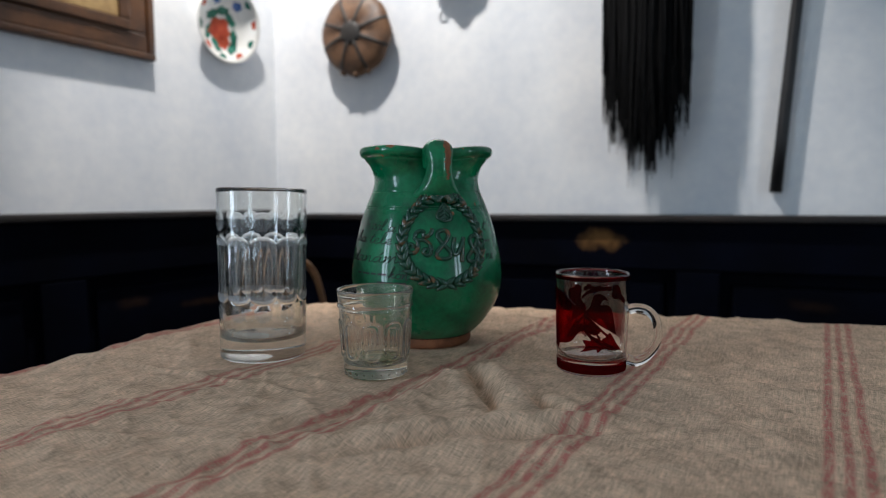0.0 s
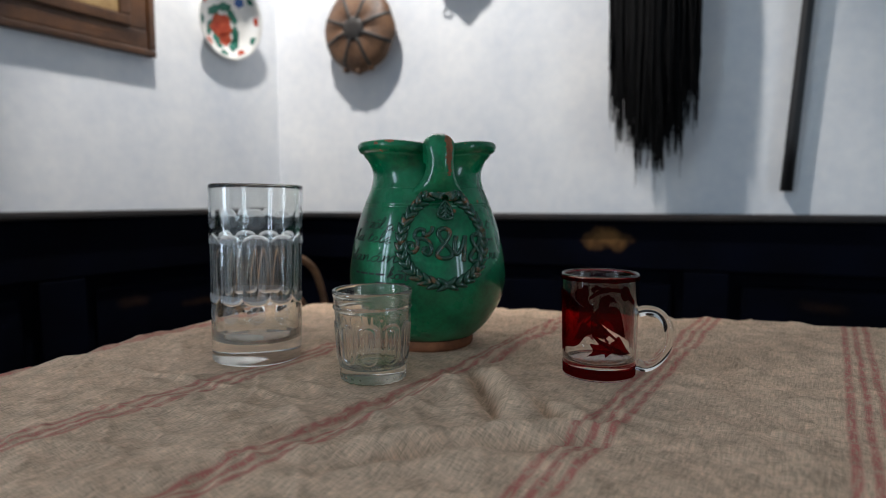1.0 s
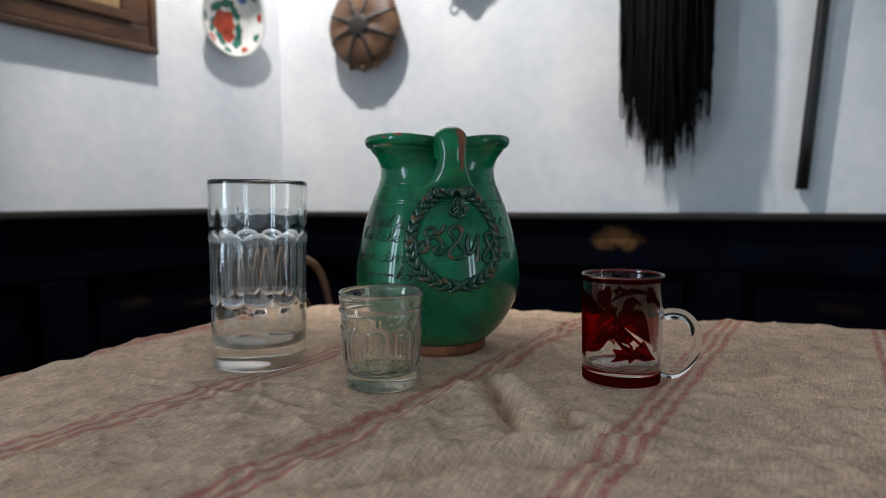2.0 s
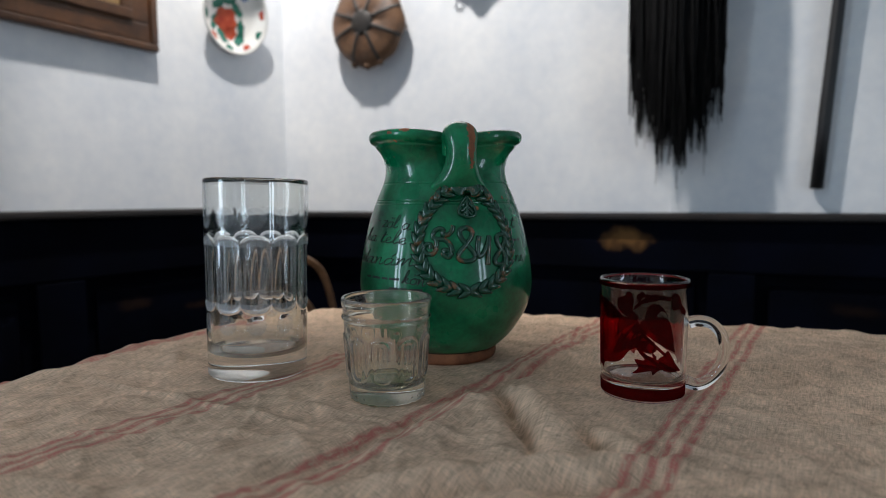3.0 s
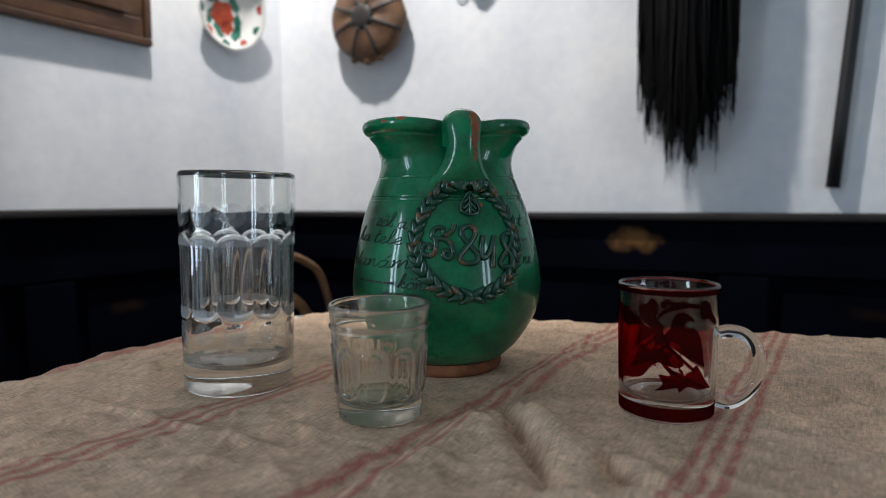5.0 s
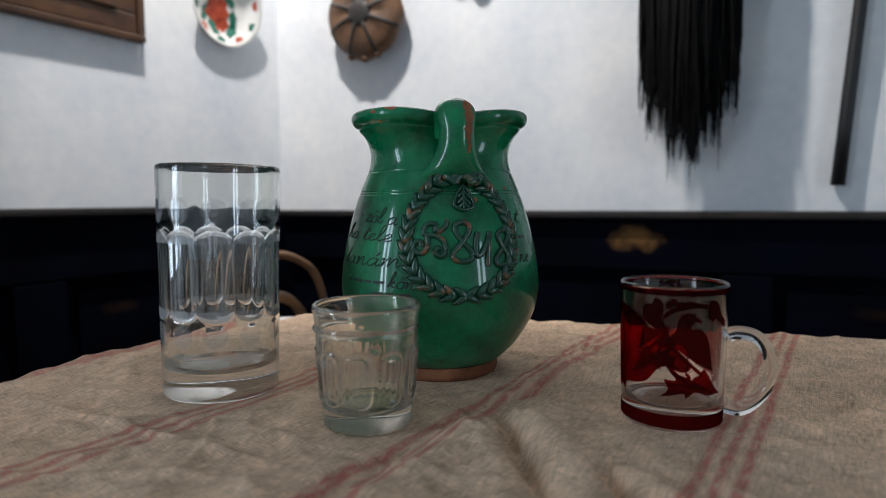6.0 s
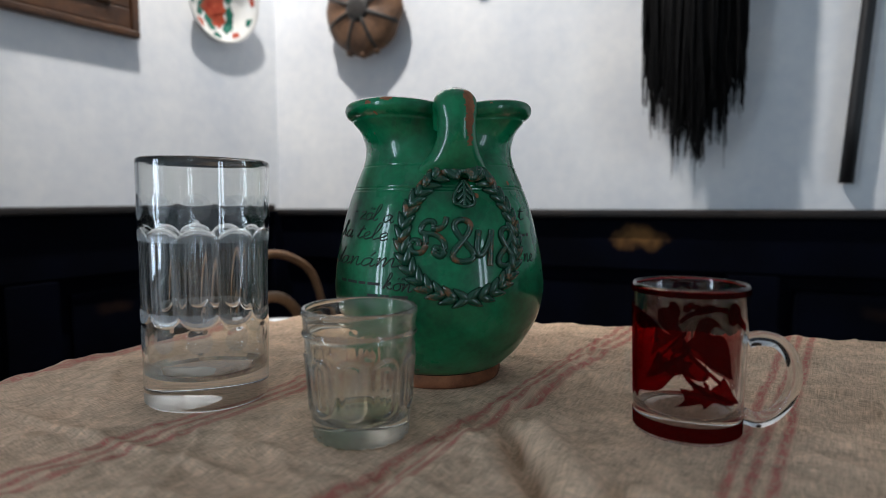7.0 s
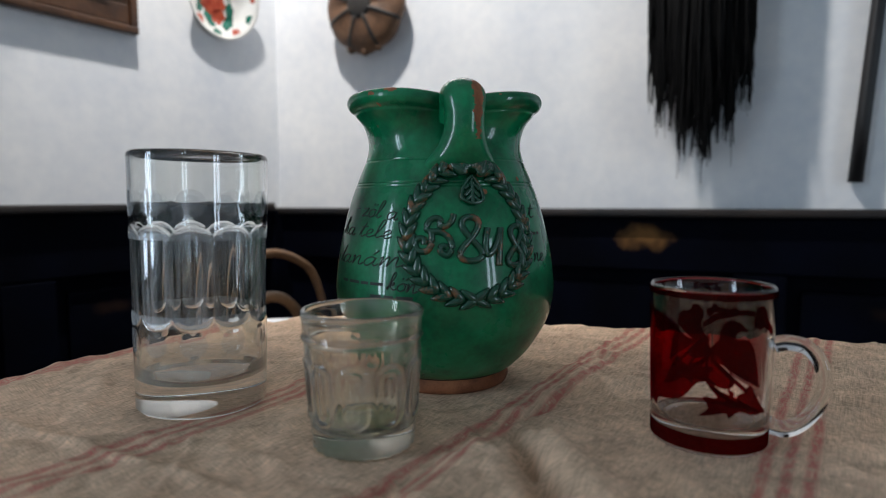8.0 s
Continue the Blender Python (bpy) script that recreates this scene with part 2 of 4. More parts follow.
TABLEWOOD = material("table wood", (0.10, 0.055, 0.025), (0.22, 0.13, 0.06), 10, 0.55, 0.2, 120, stretch=(6, 1, 1))
PAPER = material("white paper", (0.66, 0.67, 0.70), (0.78, 0.79, 0.80), 30, 0.8, 0.1)
METAL = material("white lamp metal", (0.70, 0.70, 0.70), (0.78, 0.78, 0.78), 40, 0.35, 0.0)
WHITEWOOD = material("white window paint", (0.68, 0.68, 0.66), (0.78, 0.78, 0.76), 12, 0.4, 0.1)
PANE = glass("window pane", (1, 1, 1), 0.0, 1.1)


# ---- building helpers ----
def link(name, bm, mat, parent=None, label="", smooth=True):
    me = bpy.data.meshes.new(name)
    bm.to_mesh(me)
    bm.free()
    for q in (mat if isinstance(mat, (list, tuple)) else (mat,)):
        me.materials.append(q)
    if smooth:
        for p in me.polygons:
            p.use_smooth = True
    ob = new(name, me)
    if parent:
        ob.parent = parent
    if label:
        ob["label"] = label
    return ob


def part(name, bm, mat, parent, label="", smooth=True):
    return link(name, bm, mat, parent, label, smooth)


def empty(name, m, label, category, group="", kind=""):
    ob = new(name)
    ob.empty_display_size = 0.05
    ob.matrix_world = m
    return tagged(ob, label, category, group, kind)


def axes(origin, x, y):
    """A pose with its x and y ways given."""
    x, y = Vector(x).normalized(), Vector(y).normalized()
    z = x.cross(y)
    m = Matrix((x, y, z)).transposed().to_4x4()
    m.translation = origin
    return m


def box(bm, x0, x1, y0, y1, z0, z1, bevel=0.0):
    b = bmesh.new()
    bmesh.ops.create_cube(b, size=1)
    for v in b.verts:
        v.co = Vector(((x0 + x1) / 2 + v.co.x * (x1 - x0), (y0 + y1) / 2 + v.co.y * (y1 - y0), (z0 + z1) / 2 + v.co.z * (z1 - z0)))
    if bevel:
        bmesh.ops.bevel(b, geom=b.edges[:], offset=bevel, segments=2, affect="EDGES", profile=0.6)
    me = bpy.data.meshes.new("t")
    b.to_mesh(me)
    b.free()
    bm.from_mesh(me)
    bpy.data.meshes.remove(me)
    return bm


def box_part(name, dims, mat, parent, label="", bevel=0.003):
    return part(name, box(bmesh.new(), *dims, bevel=bevel), mat, parent, label, smooth=False)


def surface(rows, bm=None, closed=True, mat_of=None):
    """Skin between rings of points."""
    bm = bm or bmesh.new()
    rings = [[bm.verts.new(p) for p in row] for row in rows]
    for i in range(len(rings) - 1):
        n = len(rings[i])
        for j in range(n if closed else n - 1):
            k = (j + 1) % n
            f = bm.faces.new((rings[i][j], rings[i][k], rings[i + 1][k], rings[i + 1][j]))
            if mat_of:
                f.material_index = mat_of(i, j)
    return bm, rings


def ring(r, z, n=64):
    return [(r * math.cos(2 * math.pi * j / n), r * math.sin(2 * math.pi * j / n), z) for j in range(n)]


def lathe(profile, n=64, cap=True):
    bm, rings = surface([ring(max(r, 1e-4), z, n) for r, z in profile])
    if cap:
        bm.faces.new(list(reversed(rings[0])))
        bm.faces.new(rings[-1])
    bmesh.ops.recalc_face_normals(bm, faces=bm.faces[:])
    return bm


def smooth_line(pts, per=6):
    """A Catmull-Rom line through points of any dimension."""
    pts = [np.array(p, float) for p in pts]
    out = []
    for i in range(len(pts) - 1):
        a, b, c, d = pts[max(i - 1, 0)], pts[i], pts[i + 1], pts[min(i + 2, len(pts) - 1)]
        for k in range(per):
            s = k / per
            out.append(0.5 * (2 * b + (c - a) * s + (2 * a - 5 * b + 4 * c - d) * s * s + (3 * b - a - 3 * c + d) * s ** 3))
    out.append(pts[-1])
    return out


def tube(pts, radius, n=8, bm=None, up=None, flat=1.0):
    """A round bar along points; radius a number or one per point."""
    pts = [Vector(p) for p in pts]
    rows = []
    ref = Vector(up) if up else Vector((0.13, 0.21, 0.97))
    for i, p in enumerate(pts):
        d = (pts[min(i + 1, len(pts) - 1)] - pts[max(i - 1, 0)]).normalized()
        a = d.cross(ref)
        a = a.normalized() if a.length > 1e-6 else d.orthogonal().normalized()
        b = a.cross(d)
        r = radius if isinstance(radius, (int, float)) else radius[i]
        rows.append([p + a * (r * math.cos(2 * math.pi * j / n)) + b * (flat * r * math.sin(2 * math.pi * j / n)) for j in range(n)])
    bm, rings = surface(rows, bm)
    bm.faces.new(list(reversed(rings[0])))
    bm.faces.new(rings[-1])
    bmesh.ops.recalc_face_normals(bm, faces=bm.faces[:]) if len(bm.faces) < 4000 else None
    return bm


def clamp(v, a=0.0, b=1.0):
    return max(a, min(b, v))


def step(a, b, v):
    v = clamp((v - a) / (b - a))
    return v * v * (3 - 2 * v)


# ---- the room ----
def wall(name, origin, along, inward, length, label, openings=()):
    """A wall 0.25 m thick, from origin along its way; openings: start, end, sill, head."""
    bm = bmesh.new()
    x = 0
    for a, b, c, d in openings:
        box(bm, x, a, -0.25, 0, 0, HIGH)
        if c > 0:
            box(bm, a, b, -0.25, 0, 0, c)
        box(bm, a, b, -0.25, 0, d, HIGH)
        x = b
    box(bm, x, length, -0.25, 0, 0, HIGH)
    if Vector(along).cross(Vector(inward)).z < 0:
        for v in bm.verts:
            v.co.x = -v.co.x
        bmesh.ops.reverse_faces(bm, faces=bm.faces[:])
        along = -along
    ob = link(name, bm, PLASTER, smooth=False)
    ob.matrix_world = axes(origin, along, inward)
    return tagged(ob, label, "wall", kind="structure")


wall("wall_right", K - RD * 0.25, RD, RN, R_LEN + 0.5, "uneven whitewashed plaster wall above dark panelling")
wall("wall_left", K, LD, LN, L_LEN + 0.25, "whitewashed plaster wall hung with a picture and a plate", ((2.2, 2.9, 0.55, 1.95), (3.4, 4.1, 0.55, 1.95)))
wall("wall_side", K + RD * R_LEN, LD, -RD, L_LEN + 0.25, "whitewashed plaster wall with a glazed door", ((1.75, 2.45, 0.0, 2.0),))
wall("wall_back", K + LD * L_LEN - RD * 0.25, RD, -RN, R_LEN + 0.5, "plain whitewashed plaster wall")


def slab(name, z0, z1, mat, label, category):
    bm = bmesh.new()
    c = [K + RD * a + LD * b for a, b in ((-0.25, -0.25), (R_LEN + 0.25, -0.25), (R_LEN + 0.25, L_LEN + 0.25), (-0.25, L_LEN + 0.25))]
    surface([[(p.x, p.y, z0) for p in c], [(p.x, p.y, z1) for p in c]], bm)
    bm.verts.ensure_lookup_table()
    bm.faces.new([bm.verts[i] for i in (3, 2, 1, 0)])
    bm.faces.new([bm.verts[i] for i in (4, 5, 6, 7)])
    bmesh.ops.recalc_face_normals(bm, faces=bm.faces[:])
    return tagged(link(name, bm, mat, smooth=False), label, category, kind="structure")


slab("floor", -0.2, 0.0, BOARDS, "worn brown wooden floor boards", "floor")
slab("ceiling", HIGH, HIGH + 0.2, CEIL, "plain white plastered ceiling", "ceiling")


def window(name, origin, along, inward, h, label, category):
    """Two glazed leaves in an opening 0.7 m wide; origin is the opening's lower corner on the inner face."""
    w = empty(name, axes(origin, along, inward), label, category, kind="structure")
    for dims in ((0, 0.7, -0.16, -0.10, 0, 0.05), (0, 0.7, -0.16, -0.10, h - 0.05, h), (0, 0.05, -0.16, -0.10, 0.05, h - 0.05), (0.65, 0.7, -0.16, -0.10, 0.05, h - 0.05), (0.32, 0.38, -0.165, -0.095, 0.05, h - 0.05)):
        box_part(category + "_frame", dims, WHITEWOOD, w, bevel=0.004)
    third = (h - 0.1) / 3
    for x in (0.05, 0.38):
        for k in range(3):
            z = 0.05 + third * k
            if k:
                box_part("glazing_bar", (x, x + 0.27, -0.14, -0.115, z - 0.011, z + 0.011), WHITEWOOD, w, bevel=0.003)
            p = box_part("pane", (x, x + 0.27, -0.129, -0.126, z + 0.011 * (k > 0), z + third - 0.011 * (k < 2)), PANE, w, bevel=0)
            p.visible_shadow = False
    if category == "window":
        box_part("window_sill", (-0.04, 0.74, -0.10, 0.04, -0.03, -0.001), WHITEWOOD, w, bevel=0.004)


CASEMENT = "white painted two-leaf casement window with daylight behind"
window("window_1", K + LD * 2.9 + Vector((0, 0, 0.55)), -LD, LN, 1.4, CASEMENT, "window")
window("window_2", K + LD * 4.1 + Vector((0, 0, 0.55)), -LD, LN, 1.4, CASEMENT, "window")
window("door_1", K + RD * R_LEN + LD * 1.75, LD, -RD, 2.0, "white painted glazed double door with daylight behind", "door")


# ---- corner bench: two panelled backs with seats along the walls ----
def bench(name, origin, along, inward, length, top, label, stiles, flip, post=False):
    """Local x runs along the wall from the corner, y into the room."""
    s = -1 if flip else 1
    b = empty(name, axes(origin, along * s, inward), label, "bench")

    def bp(nm, x0, x1, y0, y1, z0, z1, mat, lab="", bevel=0.003):
        xs = sorted((s * x0, s * x1))
        return box_part(nm, (*xs, y0, y1, z0, z1), mat, b, lab, bevel)

    if post:
        bp("corner_post", -0.066, -0.001, 0.003, 0.052, 0.44, top - 0.018, PAINT)
    bp("cap_rail", 0, length, 0.002, 0.062, top - 0.016, top, RAIL, "rubbed brown-black cap rail", 0.005)
    bp("top_board", 0, length, 0.002, 0.045, 0.728, top - 0.017, PAINT, bevel=0.004)
    bp("backing", 0, length, 0.002, 0.020, 0.44, 0.727, PAINT, bevel=0)
    for a, c in zip(stiles[:-1], stiles[1:]):
        bp("stile", a - 0.045, a + 0.045, 0.021, 0.045, 0.44, 0.726, PAINT)
        bp("panel", a + 0.07, c - 0.07, 0.021, 0.032, 0.50, 0.70, PAINT, "rubbed dark blue panel", 0.008)
    bp("bottom_rail", 0, length, 0.046, 0.060, 0.44, 0.50, PAINT)
    bp("seat", 0, length, 0.002, 0.42, 0.405, 0.438, PAINT, bevel=0.008)
    bp("front_board", 0, length, 0.36, 0.385, 0.06, 0.404, PAINT)
    for x in (0.50, length * 0.6, length - 0.05):
        bp("leg", x - 0.03, x + 0.03, 0.30, 0.358, 0, 0.404, PAINT)
    return b


bench("corner_bench", K + RD * 0.0, RD, RN, 3.0, 0.853, "dark blue painted panelled bench along the wall, worn to wood", (0.55, 1.15, 1.75, 2.35, 2.95), Vector(RD).cross(RN).z < 0)
bench("side_bench", K + LD * 0.07, LD, LN, 2.0, 0.866, "near-black painted bench with recessed panels", (0.09, 0.56, 1.05, 1.54, 1.95), Vector(LD).cross(LN).z < 0, True)


# ---- table and cloth ----
C0 = Vector((-0.175, 0.838, 0))          # back corner of the table
TA = Vector((-0.490, -0.872, 0)).normalized()   # along the left edge, towards the viewer
TB = Vector((0.956, -0.292, 0)).normalized()    # along the back edge
LA, LB = 1.02, 1.0
ROUND = 0.16                             # rounding of the back corner

table = empty("table", Matrix(), "plain brown wooden table under a linen cloth", "table")
tm = bmesh.new()
tc = [C0 + TA * a + TB * b for a, b in ([(0.02 + ROUND * (1 - math.cos(k * math.pi / 16)), 0.02 + ROUND * (1 - math.sin(k * math.pi / 16))) for k in range(8, -1, -1)][::-1] + [(0.02, LB), (LA, LB), (LA, 0.02)])]
_, tr = surface([[(p.x, p.y, 0.715) for p in tc], [(p.x, p.y, 0.745) for p in tc]], tm)
tm.faces.new(tr[1])
tm.faces.new(list(reversed(tr[0])))
bmesh.ops.recalc_face_normals(tm, faces=tm.faces[:])
part("tabletop", tm, TABLEWOOD, table, smooth=False)
for a, b in ((0.13, 0.13), (LA - 0.09, 0.09), (LA - 0.09, LB - 0.09), (0.09, LB - 0.09)):
    p = C0 + TA * a + TB * b
    lg = lathe([(0.022, 0), (0.026, 0.02), (0.024, 0.30), (0.034, 0.36), (0.026, 0.40), (0.036, 0.60), (0.036, 0.714)], 20)
    bmesh.ops.translate(lg, verts=lg.verts[:], vec=(p.x, p.y, 0))
    part("leg", lg, TABLEWOOD, table)
for (a0, b0), (a1, b1) in (((0.13, 0.13), (LA - 0.09, 0.09)), ((0.13, 0.13), (0.09, LB - 0.09)), ((LA - 0.09, 0.09), (LA - 0.09, LB - 0.09)), ((0.09, LB - 0.09), (LA - 0.09, LB - 0.09))):
    p, q = C0 + TA * a0 + TB * b0, C0 + TA * a1 + TB * b1
    bm = box(bmesh.new(), 0.03, (q - p).length - 0.03, -0.011, 0.011, 0.62, 0.713, 0.002)
    ap = part("apron", bm, TABLEWOOD, table, smooth=False)
    ap.matrix_world = axes(p, q - p, Vector((0, 0, 1)).cross(q - p))

JUG_AT, TALL_AT, SMALL_AT, MUG_AT = (-0.0147, 0.594), (-0.1585, 0.5440), (-0.0514, 0.4825), (0.1198, 0.4945)
# folds: from, to (x, y), height, half width
FOLDS = (
    ((0.006, 0.474), (0.020, 0.395), 0.0085, 0.012),
    ((0.040, 0.480), (0.054, 0.396), 0.0115, 0.011),
    ((0.022, 0.484), (0.030, 0.440), -0.0105, 0.0048),
    ((0.028, 0.450), (0.037, 0.388), -0.0120, 0.0055),
    ((0.078, 0.420), (0.088, 0.386), 0.0085, 0.008),
    ((0.061, 0.424), (0.074, 0.393), -0.0085, 0.0042),
    ((0.100, 0.380), (0.018, 0.374), 0.0095, 0.0075),
    ((0.095, 0.362), (0.018, 0.358), -0.0065, 0.0050),
    ((0.028, 0.374), (-0.075, 0.342), 0.0095, 0.0080),
    ((0.012, 0.354), (-0.060, 0.324), -0.0065, 0.0050),
    ((-0.085, 0.356), (-0.200, 0.285), 0.0055, 0.014),
    ((0.080, 0.335), (-0.080, 0.318), 0.0055, 0.013),
    ((-0.060, 0.420), (-0.165, 0.325), 0.0060, 0.014),
    ((0.090, 0.625), (0.015, 0.490), 0.0070, 0.010),
    ((0.045, 0.508), (-0.035, 0.398), 0.0070, 0.010),
    ((0.078, 0.570), (-0.010, 0.478), -0.0090, 0.0065),
    ((-0.006, 0.485), (-0.076, 0.366), -0.0060, 0.0060),
    ((0.060, 0.565), (0.135, 0.590), 0.0055, 0.012),
    ((-0.330, 0.520), (-0.235, 0.585), 0.010, 0.018),
    ((-0.270, 0.512), (-0.060, 0.414), 0.0034, 0.0032),
    ((0.170, 0.560), (0.340, 0.520), 0.0050, 0.009),
    ((0.150, 0.430), (0.380, 0.405), 0.0045, 0.011),
    ((-0.190, 0.430), (-0.080, 0.470), 0.0035, 0.007),
    ((0.100, 0.650), (0.300, 0.610), 0.0045, 0.009),
    ((-0.060, 0.700), (0.080, 0.690), 0.0055, 0.012),
    ((-0.240, 0.620), (-0.200, 0.560), 0.0040, 0.008),
)


def cloth_height(x, y):
    p = Vector((x, y))
    z = low = 0.0
    for a, b, h, w in FOLDS:
        if abs(x - (a[0] + b[0]) / 2) + abs(y - (a[1] + b[1]) / 2) > abs(a[0] - b[0]) + abs(a[1] - b[1]) + 5 * w:
            continue
        a, b = Vector(a), Vector(b)
        d = b - a
        s = clamp((p - a).dot(d) / d.length_squared)
        wob = 0.35 * w * noise.noise((x * 40, y * 40, h * 900))
        e = ((p - a - d * s).length + wob) / w
        g = h * math.exp(-e * e) * (0.8 + 0.4 * noise.noise((x * 22, y * 22, 3.1))) * (0.45 + 0.55 * math.sin(math.pi * clamp(s, 0.08, 0.92)))
        z, low = (max(z, g), low) if h > 0 else (z, min(low, g))
    z += 0.0028 * noise.noise((x * 16, y * 16, 0)) + 0.0019 * noise.noise((x * 40, y * 58, 7)) + 0.0009 * noise.noise((x * 95, y * 150, 5))
    z += low
    for k, (fx, fy) in enumerate(((9, 17), (21, 8), (30, 26))):       # thin pressed creases
        q = abs(noise.noise((x * fx + 3 * k, y * fy, 11 + k)))
        z += (0.0016, 0.0013, 0.0008)[k] * max(0.0, 1 - q * 9)
    keep = 1.0
    for (cx, cy), r in ((JUG_AT, 0.052), (TALL_AT, 0.042), (SMALL_AT, 0.030), (MUG_AT, 0.035)):
        keep = min(keep, step(r, r + 0.022, math.hypot(x - cx, y - cy)))
    return z * keep


def tablecloth():
    bm = bmesh.new()
    uvl = bm.loops.layers.uv.new("flat")
    na, nb, hang, bend = 600, 600, 0.16, 0.018
    flat, grid = {}, []
    for i in range(na + 1):
        a = -hang + (LA + 0.02 + hang) * i / na
        row = []
        for j in range(nb + 1):
            b = -hang + (LB + 0.02 + hang) * j / nb
            q = C0 + TA * a + TB * b
            # rounding of the back corner
            over = max(-a, -b, 0.0)
            if a < ROUND and b < ROUND:
                over = max(over, math.hypot(min(a - ROUND, 0), min(b - ROUND, 0)) - ROUND)
            ac, bc = max(a, 0), max(b, 0)
            if over > 0:
                turn = min(over / bend, math.pi / 2)
                out = bend * math.sin(turn)
                drop = bend * (1 - math.cos(turn)) + max(0, over - bend * math.pi / 2)
                ripple = 0.010 * noise.noise((a * 9, b * 9, 2)) * step(0.01, 0.12, over)
                k = out / over if over else 0
                pa = a if a > 0 else a * k
                pb = b if b > 0 else b * k
                if -1e-6 < a < ROUND and -1e-6 < b < ROUND:
                    pa, pb = a, b
                w = C0 + TA * pa + TB * pb - (TA if a < b else TB) * ripple
                z = CLOTH - drop
            else:
                w, z = q, CLOTH
            z -= 0.010 * step(0.22, 0.36, a) * step(0.07, -0.01, b)          # the left edge sags
            z += cloth_height(w.x, w.y) * (1 - step(0.0, 0.02, over)) + 0.002 * noise.noise((q.x * 11, q.y * 11, 9))  * (1 if over > 0 else 0)
            v = bm.verts.new((w.x, w.y, z))
            flat[v] = (0.846 * q.x - 0.533 * q.y, 0.533 * q.x + 0.846 * q.y)
            row.append(v)
        grid.append(row)
    for i in range(na):
        for j in range(nb):
            f = bm.faces.new((grid[i][j], grid[i][j + 1], grid[i + 1][j + 1], grid[i + 1][j]))
            for lp in f.loops:
                lp[uvl].uv = flat[lp.vert]
    bmesh.ops.recalc_face_normals(bm, faces=bm.faces[:])
    ob = link("tablecloth", bm, LINEN)
    so = ob.modifiers.new("thickness", "SOLIDIFY")
    so.thickness, so.offset = 0.0011, -1
    return tagged(ob, "coarse creased natural linen tablecloth with red stripes", "tablecloth")


tablecloth()


# ---- green jug ----
JUG_PROFILE = smooth_line([(0.0415, 0.000), (0.0425, 0.004), (0.0422, 0.0095), (0.0465, 0.0125), (0.057, 0.0235), (0.068, 0.042), (0.0722, 0.060), (0.0714, 0.076), (0.0690, 0.091), (0.0648, 0.109), (0.0590, 0.127), (0.0525, 0.143), (0.0500, 0.152), (0.0503, 0.160), (0.0535, 0.1685), (0.0592, 0.1750), (0.0622, 0.1780), (0.0634, 0.1815), (0.0622, 0.1848), (0.0590, 0.1858)], 5)
FRONT = radians(-90 + 13)


def jug_radius(th, z):
    """The outer radius of the jug at an angle and a height over its foot."""
    for (r0, z0), (r1, z1) in zip(JUG_PROFILE[:-1], JUG_PROFILE[1:]):
        if z <= z1:
            k = clamp((z - z0) / (z1 - z0 + 1e-9))
            r = r0 + (r1 - r0) * k
            break
    else:
        r = JUG_PROFILE[-1][0]
    d = math.atan2(math.sin(th - FRONT), math.cos(th - FRONT))
    dent = 0.26 * step(0.130, 0.180, z) * math.exp(-(d / 0.50) ** 2)
    r *= 1 - dent
    r -= 0.0010 * math.exp(-((z - 0.1752) / 0.0011) ** 2)      # groove under the rolled lip
    for zl in (0.1285, 0.1303, 0.1443):
        r -= 0.0005 * math.exp(-((z - zl) / 0.0005) ** 2)
    return r


def on_jug(u, v, lift=0.0):
    """A place on the jug's side: u metres round from its front, v metres over the foot."""
    th = FRONT + u / 0.069
    r = jug_radius(th, v)
    dz = 0.002
    slope = (jug_radius(th, v + dz) - jug_radius(th, v - dz)) / (2 * dz)
    n = Vector((math.cos(th), math.sin(th), -slope)).normalized()
    return Vector((r * math.cos(th), r * math.sin(th), v)) + n * lift, n


